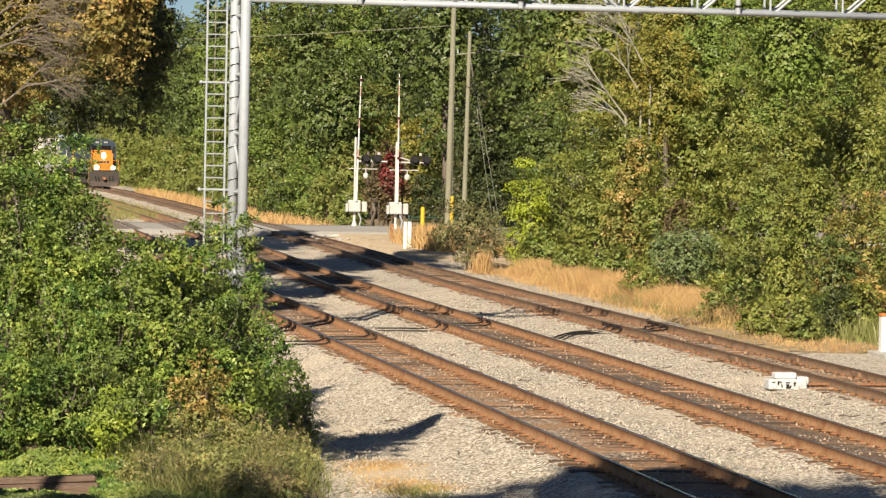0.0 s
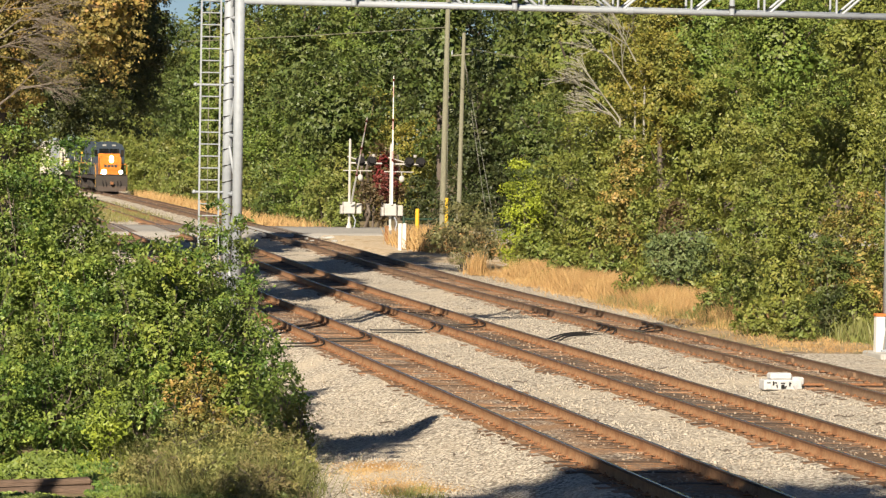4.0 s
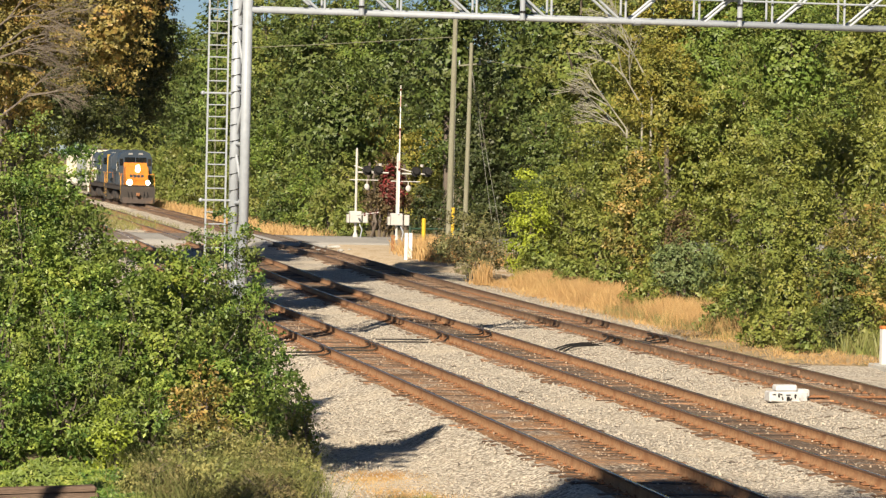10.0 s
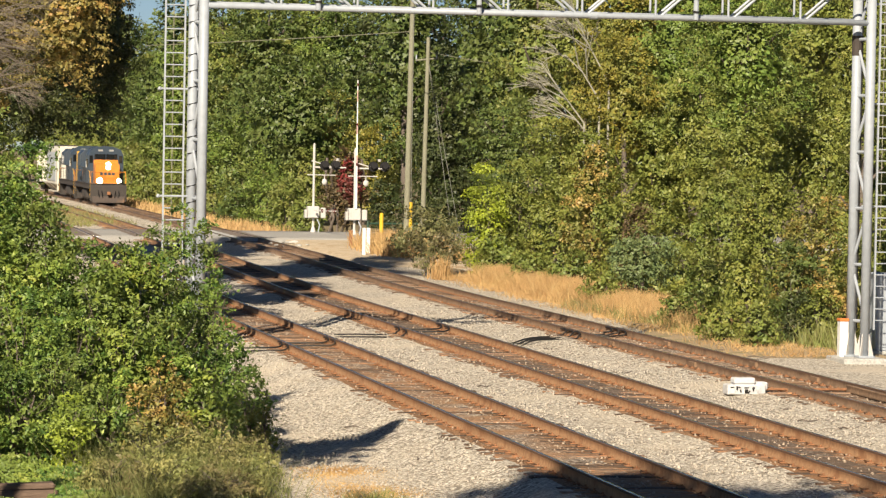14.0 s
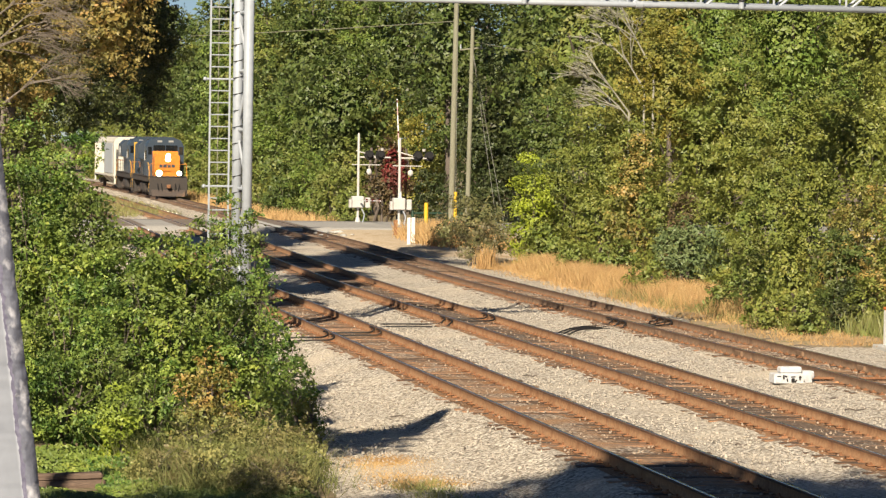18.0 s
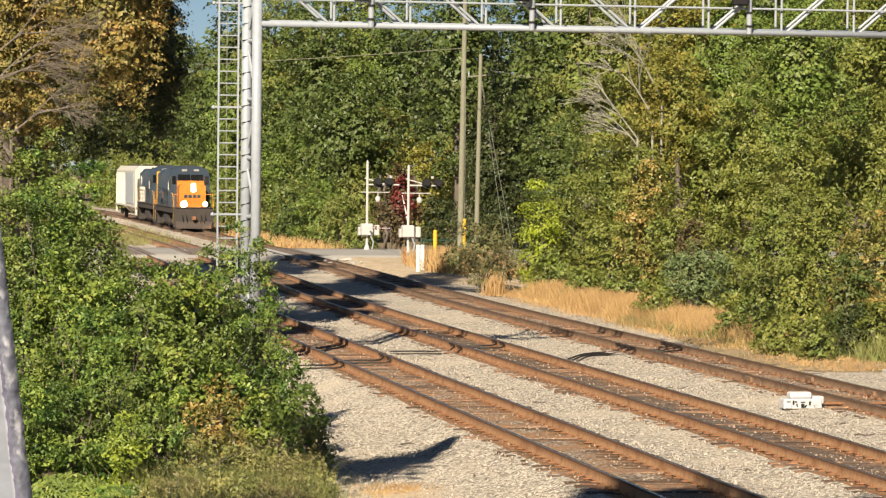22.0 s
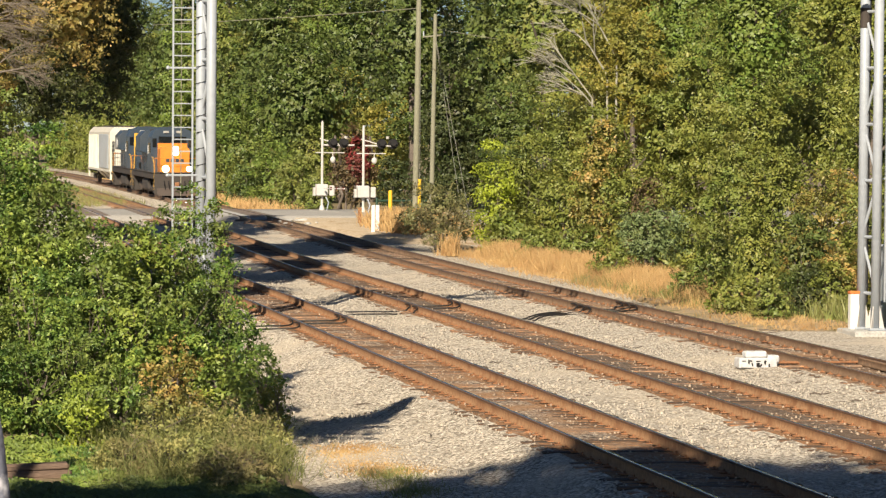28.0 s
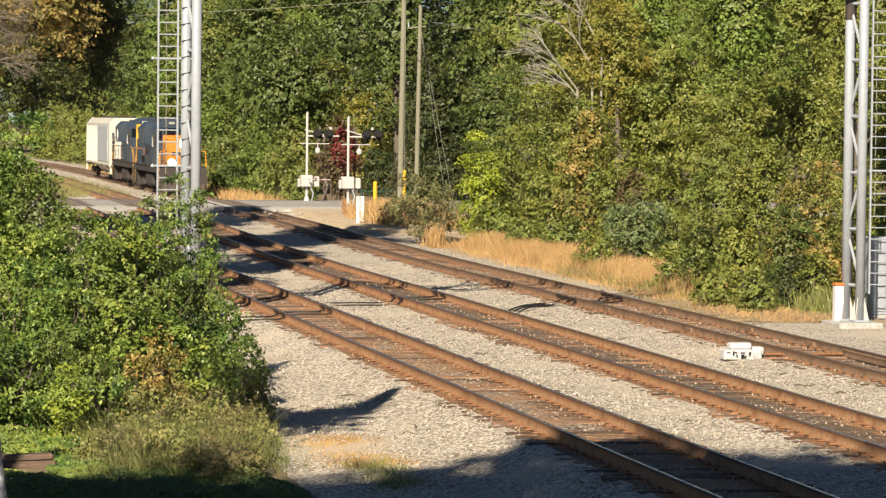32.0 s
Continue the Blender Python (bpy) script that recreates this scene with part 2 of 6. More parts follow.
CABLE = paint("black_cable", (0.015, 0.014, 0.014), 0.6)
POLE_WOOD = surface("pole_wood", (0.175, 0.172, 0.118), (0.275, 0.268, 0.195), big=0.8, small=12, where="Object", stretch=(6, 6, 0.4))
OLD_TIMBER = surface("old_timber", (0.055, 0.036, 0.026), (0.18, 0.12, 0.085), big=1.2, small=12, where="Object", stretch=(0.6, 6, 6))
YELLOW = paint("yellow_paint", (0.72, 0.47, 0.03), 0.5, 0, (0.35, 0.2, 0.05), 0.3)
RUST = surface("rusted_steel", (0.20, 0.09, 0.04), (0.32, 0.15, 0.07), 0.85, big=2, small=20)
ORANGE_TOP = paint("orange_paint", (0.65, 0.20, 0.05), 0.5)
PALE_RED = paint("faded_red_paint", (0.55, 0.36, 0.33), 0.6)
BLUE = paint("dark_blue_paint", (0.036, 0.055, 0.080), 0.4, 0, (0.10, 0.10, 0.10), 0.5, 0.5)
# gold paint with the headlights' orange glow put into its colour
GOLD = paint("glow_tinted_gold_paint", (0.68, 0.24, 0.03), 0.4, 0, (0.30, 0.15, 0.04), 0.35, 0.6)
YELLOW_STRIPE = paint("yellow_stripe", (0.70, 0.40, 0.04), 0.45, 0, (0.36, 0.24, 0.08), 0.4, 0.6)
PLOW = paint("worn_plow", (0.085, 0.065, 0.055), 0.7, 0, (0.26, 0.15, 0.08), 0.7, 1.2)
UNDER = paint("grimy_underframe", (0.050, 0.042, 0.037), 0.8, 0, (0.11, 0.07, 0.045), 0.5, 0.7)
HOPPER_PAINT = paint("cream_paint", (0.67, 0.635, 0.545), 0.55, 0, (0.45, 0.40, 0.32), 0.4, 0.4)
PANEL_PAINT = paint("pale_grey_paint", (0.50, 0.54, 0.57), 0.5, 0, (0.44, 0.40, 0.33), 0.4, 0.4)
GLASS = paint("dark_glass", (0.012, 0.014, 0.016), 0.08)
LAMP = glow("lit_headlight", (1.0, 0.86, 0.60), 60.0)
NUMBER = paint("number_board_paint", (0.36, 0.36, 0.34), 0.5)
RED_LENS = paint("red_lens", (0.09, 0.012, 0.012), 0.2)
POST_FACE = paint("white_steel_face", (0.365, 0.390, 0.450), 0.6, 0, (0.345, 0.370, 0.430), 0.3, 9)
# shadow band beside the post's edge, put into the colour
POST_GROOVE_SHADE = surface("painted_groove_shade", (0.10, 0.095, 0.15), (0.16, 0.155, 0.22), 0.8, big=20, small=90, bump=0.2)
POST_EDGE = surface("chipped_grey_edge", (0.085, 0.09, 0.125), (0.19, 0.20, 0.25), 0.8, big=16, small=60, worn=(0.48, 0.48, 0.53), bump=0.3)
DARK_GREEN = paint("dark_green_paint", (0.02, 0.06, 0.035), 0.5)
BOARD = surface("crossing_planks", (0.13, 0.10, 0.08), (0.24, 0.19, 0.15), big=1.5, small=14)


# ---- building blocks ----
def mesh_of(name, verts, faces, mats, slots=None, smooth=False):
    """A mesh from arrays of corners and of faces with one number of corners each."""
    me = bpy.data.meshes.new(name)
    v, f = np.asarray(verts, np.float32), np.asarray(faces, np.int32)
    k = f.shape[1]
    me.vertices.add(len(v))
    me.vertices.foreach_set("co", v.ravel())
    me.loops.add(f.size)
    me.loops.foreach_set("vertex_index", f.ravel())
    me.polygons.add(len(f))
    me.polygons.foreach_set("loop_start", np.arange(0, f.size, k, dtype=np.int32))
    me.polygons.foreach_set("loop_total", np.full(len(f), k, np.int32))
    for m in mats if isinstance(mats, (list, tuple)) else [mats]:
        me.materials.append(m)
    if slots is not None:
        me.polygons.foreach_set("material_index", np.asarray(slots, np.int32))
    if smooth:
        me.polygons.foreach_set("use_smooth", np.ones(len(f), bool))
    me.update(calc_edges=True)
    me.validate()
    return me


def part(name, bm, mat, parent=None, label="", m=None, smooth=False):
    me = bpy.data.meshes.new(name)
    bm.normal_update()
    bm.to_mesh(me)
    bm.free()
    for k in mat if isinstance(mat, (list, tuple)) else [mat]:
        me.materials.append(k)
    if smooth:
        for p in me.polygons:
            p.use_smooth = True
    ob = new(name, me)
    ob.parent = parent
    if m is not None:
        ob.matrix_basis = m
    return tagged(ob, label)


def raw_part(name, me, parent=None, label=""):
    ob = new(name, me)
    ob.parent = parent
    return tagged(ob, label)


def thing(name, m, label, category, group="", kind=""):
    ob = new(name)
    ob.empty_display_size = 0.2
    ob.matrix_basis = m
    return tagged(ob, label, category, group, kind)


def box(bm, x0, x1, y0, y1, z0, z1, bevel=0.0, slot=0):
    r = bmesh.ops.create_cube(bm, size=1)["verts"]
    for v in r:
        v.co = Vector(((x0 + x1) / 2 + v.co.x * (x1 - x0), (y0 + y1) / 2 + v.co.y * (y1 - y0), (z0 + z1) / 2 + v.co.z * (z1 - z0)))
    fs = {f for v in r for f in v.link_faces}
    for f in fs:
        f.material_index = slot
    if bevel:
        es = {e for v in r for e in v.link_edges}
        bmesh.ops.bevel(bm, geom=list(es), offset=bevel, segments=1, affect="EDGES")
    return bm


def rod(bm, a, b, r, r2=None, sides=8, slot=0):
    """A round bar from a to b."""
    a, b = Vector(a), Vector(b)
    d = b - a
    out = bmesh.ops.create_cone(bm, cap_ends=True, segments=sides, radius1=r, radius2=r if r2 is None else r2, depth=d.length,
                                matrix=Matrix.Translation((a + b) / 2) @ d.to_track_quat("Z", "Y").to_matrix().to_4x4())
    for f in {f for v in out["verts"] for f in v.link_faces}:
        f.material_index = slot
    return bm


def pipe(bm, pts, r, sides=6):
    for a, b in zip(pts, pts[1:]):
        rod(bm, a, b, r, sides=sides)
    return bm


def prism(bm, outline, y0, y1, slot=0):
    """An outline in x and z, drawn out from y0 to y1."""
    a = [bm.verts.new((x, y0, z)) for x, z in outline]
    b = [bm.verts.new((x, y1, z)) for x, z in outline]
    n = len(a)
    fs = [bm.faces.new(a), bm.faces.new(b[::-1])]
    fs += [bm.faces.new((a[(i + 1) % n], a[i], b[i], b[(i + 1) % n])) for i in range(n)]
    for f in fs:
        f.material_index = slot
    bmesh.ops.recalc_face_normals(bm, faces=fs)
    return bm


B = bmesh.new
RNG = np.random.default_rng(11)


# ---- ground, ballast, road ----
TRACKS = (12.28, 16.55, 21.28)   # middle lines of the three tracks; rail tops lie at height 0
GAUGE = 0.755
END = 425.0


BEND = ((-300, 0), (-200, 0), (-100, 0), (0, 0), (50, 0), (85, 0), (105, 0.04), (125, 0.45), (145, 1.0), (165, 1.3), (185, 1.62), (213, 1.85), (240, 2.05), (262, 2.15), (285, 2.18), (308, 1.92), (330, 1.2), (360, -0.1), (395, -2.1), (460, -7.0))


def bend(y):
    """How far the tracks swing to the side beyond the straight: a smooth curve through a few places."""
    i = max(1, min(len(BEND) - 3, sum(1 for b in BEND if b[0] <= y) - 1))
    (ya, a), (yb, b), (yc, c), (yd, d) = BEND[i - 1:i + 3]
    t = (y - yb) / (yc - yb)
    m0, m1 = (c - a) / (yc - ya) * (yc - yb), (d - b) / (yd - yb) * (yc - yb)
    return b * (2 * t ** 3 - 3 * t * t + 1) + m0 * (t ** 3 - 2 * t * t + t) + c * (3 * t * t - 2 * t ** 3) + m1 * (t ** 3 - t * t)


def sheet(name, xs, ys, height, mats, slot=None, label="", shift=None):
    X, Y = np.meshgrid(np.asarray(xs, float), np.asarray(ys, float))
    Z = np.array([[height(x, y) for x, y in zip(rx, ry)] for rx, ry in zip(X, Y)])
    if shift:
        X = X + np.array([shift(y) for y in ys])[:, None]
    n, k = X.shape
    i = np.arange(n * k).reshape(n, k)
    f = np.stack([i[:-1, :-1], i[:-1, 1:], i[1:, 1:], i[1:, :-1]], -1).reshape(-1, 4)
    s = None if slot is None else np.tile([slot((a + b) / 2) for a, b in zip(xs, xs[1:])], n - 1)
    ob = new(name, mesh_of(name, np.stack([X, Y, Z], -1).reshape(-1, 3), f, mats, s, True))
    return tagged(ob, label, name, "", "structure")


def ground_height(x, y):
    z = -0.62 + 0.07 * noise.noise((x * 0.22, y * 0.22, 0)) + 0.04 * noise.noise((x * 0.9, y * 0.9, 3))
    if x > 30 and y < 700:
        z += min((x - 30) / 6, 1) * 0.25
    return z


def spread(lo, hi, step, far):
    mid = list(np.arange(lo, hi + step / 2, step))
    return [-far, -far / 4, lo - 120, lo - 30] + mid + [hi + 30, hi + 140, far / 4, far]


sheet("ground", spread(-24, 60, 1.5, 2600), spread(-20, 460, 4, 2600), ground_height, SOIL, None, "tan and olive grassy soil of the railway land")

COLUMNS = {6.2: -0.80, 7.2: -0.60, 8.6: -0.57, 9.9: -0.52, 10.5: -0.36}
for c, gap in zip(TRACKS, (14.41, 18.91, 23.3)):
    COLUMNS.update({c - 1.42: -0.222, c - 1.13: -0.19, c - 0.76: -0.205, c - 0.42: -0.198, c: -0.192, c + 0.42: -0.198, c + 0.76: -0.205, c + 1.13: -0.19, c + 1.42: -0.222, gap: -0.29 if gap < 22 else -0.45})
COLUMNS.update({24.2: -0.52, 26.5: -0.55, 29.0: -0.57, 30.2: -0.9})
CX = list(COLUMNS)


def ballast_height(x, y):
    base = COLUMNS[min(CX, key=lambda c: abs(c - x))]
    near = min(abs(x - t) for t in TRACKS)
    return base + (0.05 if near > 1.4 else 0.022) * noise.noise((x * 0.8, y * 0.55, 7)) + 0.02 * noise.noise((x * 3, y * 3, 1))


def ballast_kind(x):
    """Clean stone, rust beside the rails, brown between them, oil along the middle track, dull brown on the farther one."""
    off, k = min((abs(x - t), i) for i, t in enumerate(TRACKS))
    return 0 if off > 1.25 else 2 if k == 2 else 1 if off > 0.45 else (2, 3)[k]


sheet("ballast", CX, np.concatenate([np.arange(24, 130, 0.4), np.arange(130, END, 1.5)]), ballast_height, [BALLAST, RUSTY_BALLAST, BROWN_BALLAST, OILY_BALLAST], ballast_kind,
      "pale tan crushed stone ballast, rust-stained along the rails", bend)

road = sheet("road", [-60, -20, 0, 8, 12, 16, 20, 24, 27, 31, 40, 60], [167.2, 168, 171, 174, 177, 180, 183, 183.8], lambda x, y: (-0.035 if 167.5 < y < 183.5 else -0.75) + 0.01 * noise.noise((x, y, 0)), ASPHALT, None, "worn grey asphalt road over the level crossing")
sheet("sandy_verge", [23.6, 25, 26.5, 28, 29.5, 31.5], [138, 145, 149, 153, 157, 161, 165, 168.5], lambda x, y: (-0.28 if 24.5 < x < 30.5 and 144 < y else -0.9) + 0.06 * noise.noise((x * 0.5, y * 0.3, 2)) + 0.18 * min(max((y - 150) / 17, 0), 1), SAND, None, "pale sandy ground beside the level crossing")
def verge_edge(y):
    """Where the stone shoulder of the farther track ends and the grass begins."""
    return 24.1 + (0.95 + 0.03 * (y - 75)) * min(max((y - 90) / 9, 0), 1) + 0.15 * math.sin(y * 0.9)


sheet("grassy_verge", [23.6, 24.2, 24.6, 25.0, 25.4, 25.8, 26.2, 26.6, 27.2, 28, 30], list(np.arange(79, 149, 1.5)), lambda x, y: (-0.46 if verge_edge(y) < x < 29 and y > 80 else -0.9) + 0.05 * noise.noise((x, y * 0.6, 4)) + 0.02 * (x - 24), DRY_VERGE, None, "strip of brown soil under dry grass")


def loose_stones():
    """Single stones lying on the ballast, the nearest stretch alone."""
    n = 36000
    y = 36 + 70 * RNG.random(n) ** 1.35
    x = 7.6 + 16 * RNG.random(n)
    near = np.min(np.abs(x[:, None] - np.array(TRACKS)), 1)
    keep = (near > 1.3) | (RNG.random(n) < 0.3)
    x, y = x[keep], y[keep]
    n = len(x)
    z = np.interp(x, CX, [COLUMNS[c] for c in CX]) + 0.01
    r = 0.016 + 0.020 * RNG.random(n) ** 2
    d = np.array([(1, 0, 0), (-1, 0, 0), (0, 1, 0), (0, -1, 0), (0, 0, 1), (0, 0, -1)], float)
    v = np.stack([x, y, z], 1)[:, None, :] + d[None] * r[:, None, None] * (0.55 + 0.8 * RNG.random((n, 6, 1))) + 0.3 * r[:, None, None] * RNG.normal(size=(n, 6, 3))
    f = np.array([(0, 2, 4), (2, 1, 4), (1, 3, 4), (3, 0, 4), (2, 0, 5), (1, 2, 5), (3, 1, 5), (0, 3, 5)])
    faces = (f[None] + 6 * np.arange(n)[:, None, None]).reshape(-1, 3)
    tagged(new("loose_ballast", mesh_of("loose_ballast", v.reshape(-1, 3), faces, [STONE, BROWN_STONE], np.repeat((np.min(np.abs(x[:, None] - np.array(TRACKS)), 1) < 1.2).astype(int), 8))), "loose pale stones lying on the ballast", "gravel", "", "stuff")


loose_stones()


# ---- tracks ----
RAIL_OUTLINE = [(-0.075, -0.186), (0.075, -0.186), (0.075, -0.172), (0.030, -0.150), (0.024, -0.060), (0.034, -0.038), (0.036, -0.006), (0.028, 0.0), (-0.028, 0.0), (-0.036, -0.006), (-0.034, -0.038), (-0.024, -0.060), (-0.030, -0.150), (-0.075, -0.172)]


def rail_mesh(x):
    ys = np.concatenate([np.arange(24, 106, 4.0), np.arange(106, 192, 3.0), np.arange(192, END, 12.0), [END]])
    o = np.array(RAIL_OUTLINE)
    v = np.array([[(x + bend(y) + a, y, b) for a, b in o] for y in ys]).reshape(-1, 3)
    n, k = len(ys), len(o)
    f, s = [], []
    for i in range(n - 1):
        for j in range(k):
            j2 = (j + 1) % k
            f.append((i * k + j, i * k + j2, (i + 1) * k + j2, (i + 1) * k + j))
            s.append({7: 1, 5: 2, 6: 2, 8: 2, 9: 2}.get(j, 0))
    return mesh_of("rail", v, f, [OLD_RAIL if x > 20 else RAIL_RUST, RAIL_TOP, RAIL_HEAD], s)


def tie_mesh(seed):
    rng = random.Random(seed)
    bm = B()
    box(bm, -1.3 + rng.uniform(-0.07, 0.07), 1.3 + rng.uniform(-0.07, 0.07), -0.112, 0.112, -0.345, -0.186, 0.012)
    for v in bm.verts:
        v.co += Vector((0, rng.uniform(-0.008, 0.008), rng.uniform(-0.008, 0.004)))
    me = bpy.data.meshes.new("tie")
    bm.to_mesh(me)
    bm.free()
    me.materials.append(TIE)
    return me


def plates_and_spikes(ys, x):
    """Tie plates and rail anchors, small rusty pieces under both rails."""
    vs, fs = [], []
    cube = np.array([(a, b, c) for a in (-1, 1) for b in (-1, 1) for c in (-1, 1)], float)
    cf = np.array([(0, 1, 3, 2), (4, 6, 7, 5), (0, 4, 5, 1), (2, 3, 7, 6), (0, 2, 6, 4), (1, 5, 7, 3)])
    for y in ys:
        for side in (-GAUGE, GAUGE):
            for dx, dy, dz, a, b, c in ((0, 0, -0.180, 0.175, 0.09, 0.010), (-0.095, 0.04, -0.16, 0.014, 0.014, 0.02), (0.095, -0.04, -0.16, 0.014, 0.014, 0.02), (0, 0.145, -0.178, 0.09, 0.014, 0.02)):
                vs.append(cube * (a, b, c) + (x + bend(y) + side + dx, y + dy, dz))
                fs.append(cf + 8 * len(fs))
    return mesh_of("track_hardware", np.concatenate(vs), np.concatenate(fs), RUST)


TIES = [tie_mesh(s) for s in range(6)]


def railway_track(x, label):
    tr = thing("railway_track", Matrix(), label, "railway track", "parallel railway tracks")
    for side in (-GAUGE, GAUGE):
        raw_part("rail", rail_mesh(x + side), tr, "rust-brown steel rail with a dark running surface")
    rng = random.Random(int(x * 100))
    spots = []
    y = 36.0
    while y < END:
        spots.append((x + bend(y) + rng.uniform(-0.05, 0.05), y, rng.uniform(-0.022, 0.012), rng.uniform(-0.03, 0.03)))
        y += 0.53 + rng.uniform(-0.03, 0.03)
    near = spots[:295]
    for px, py, pz, turn in near:
        if 167.5 < py < 183.5:
            continue
        ob = raw_part("tie", rng.choice(TIES), tr)
        ob.matrix_basis = Matrix.Translation((px, py, pz)) @ Matrix.Rotation(turn, 4, "Z")
    tv = np.array([TIES[0].vertices[i].co[:] for i in range(len(TIES[0].vertices))])
    lo, hi = tv.min(0), tv.max(0)
    c8 = np.array([(a, b, c) for a in (lo[0], hi[0]) for b in (lo[1], hi[1]) for c in (lo[2], hi[2])])
    cf = np.array([(0, 1, 3, 2), (4, 6, 7, 5), (0, 4, 5, 1), (2, 3, 7, 6), (0, 2, 6, 4), (1, 5, 7, 3)])
    far = spots[295:]
    if far:
        raw_part("distant_track_bed", mesh_of("distant_track_bed", np.concatenate([c8 + (p[0], p[1], p[2]) for p in far]), np.concatenate([cf + 8 * i for i in range(len(far))]), TIE), tr)["kind"] = "stuff"
    raw_part("track_hardware", plates_and_spikes([p[1] for p in near[:150]], x), tr, "rusty tie plates, spikes and anchors")["kind"] = "stuff"
    return tr


railway_track(TRACKS[0], "straight railway track with rusty rails on weathered wooden ties")
railway_track(TRACKS[1], "middle railway track with dark oil-stained wooden ties")
railway_track(TRACKS[2], "farther railway track with a set of points, carrying the train")

# planks of the level crossing
planks = thing("crossing_planks", Matrix(), "weathered timber and rubble planking between the rails", "level crossing")
for x in TRACKS:
    for dx0, dx1 in ((-1.25, -0.86), (-0.62, -0.2), (-0.2, 0.2), (0.2, 0.62), (0.86, 1.25)):
        bm = B()
        box(bm, x + dx0 + 0.015, x + dx1 - 0.015, 168.2, 182.8, -0.17, -0.012, 0.01)
        for v in bm.verts:
            v.co.x += bend(v.co.y)
        part("plank", bm, CONCRETE if x == TRACKS[2] and dx0 < -0.5 else BOARD, planks)


def tube(name, path, r, mat, sides=6):
    """One unbroken round tube along a path."""
    path = [Vector(p) for p in path]
    v, f = [], []
    for i, p in enumerate(path):
        d = (path[min(i + 1, len(path) - 1)] - path[max(i - 1, 0)]).normalized()
        a = d.cross(Vector((0, 0, 1)) if abs(d.z) < 0.9 else Vector((1, 0, 0))).normalized()
        c = d.cross(a)
        v += [p + a * (r * math.cos(k * 2 * math.pi / sides)) + c * (r * math.sin(k * 2 * math.pi / sides)) for k in range(sides)]
    for i in range(len(path) - 1):
        f += [(i * sides + k, i * sides + (k + 1) % sides, (i + 1) * sides + (k + 1) % sides, (i + 1) * sides + k) for k in range(sides)]
    return mesh_of(name, v, f, mat, None, True)


def signal_cable(points, r=0.026):
    """A black cable loop lying on the ballast and rising to a rail."""
    pts = [Vector(p) for p in points]
    path = []
    for a, b, c, d in zip([pts[0]] + pts[:-2], pts[:-1], pts[1:], pts[2:] + [pts[-1]]):
        for i in range(5):
            t = i / 5
            path.append(0.5 * ((2 * b) + (c - a) * t + (2 * a - 5 * b + 4 * c - d) * t * t + (3 * b - 3 * c + d - a) * t ** 3))
    tagged(new("track_cable", tube("track_cable", path + [pts[-1]], r, CABLE)), "black track-circuit cable looped over the ballast", "cable", "track cables")


for x, y, run in ((TRACKS[0] - GAUGE, 76.4, 1.0), (TRACKS[0] + GAUGE, 78.4, 1.25), (TRACKS[1] - GAUGE, 83.2, 2.0), (TRACKS[1] + GAUGE, 84.8, 1.1), (TRACKS[2] - GAUGE, 82.6, 2.3), (TRACKS[2] + GAUGE, 83.4, 1.2)):
    for k in range(2 if x < 19 else 3):
        dy, bed = (1.1 if x < 19 else 0.8) * k, -0.235 if run > 1.5 else -0.175
        signal_cable([(x - run - 0.1 * k, y + (dy + 0.1 * run if x < 19 or run < 2 else 0.4 * dy - 2.6), bed), (x - 0.62 * run, y + dy - (0.12 if x < 19 else 0.5 + 0.5 * dy), bed + 0.03), (x - 0.34, y + dy - 0.12, bed + 0.03), (x - 0.14, y + dy - 0.05, -0.12),
                      (x - 0.06, y + dy + 0.1, -0.07), (x - 0.055, y + dy + 0.42, -0.03), (x - 0.07, y + dy + 0.75, -0.05)], 0.024)


# ---- set of points on the farther track ----
def point_mesh(path):
    """A slender rail drawn along a path on the ground."""
    o = np.array([(-0.05, -0.175), (0.05, -0.175), (0.02, -0.14), (0.018, -0.06), (0.03, -0.04), (0.03, -0.012), (-0.03, -0.012), (-0.03, -0.04), (-0.018, -0.06), (-0.02, -0.14)])
    k = len(o)
    v = np.array([[(x + a, y, z) for a, z in o] for x, y in path]).reshape(-1, 3)
    f = [(i * k + j, i * k + (j + 1) % k, (i + 1) * k + (j + 1) % k, (i + 1) * k + j) for i in range(len(path) - 1) for j in range(k)]
    return mesh_of("point_rail", v, f, OLD_RAIL)


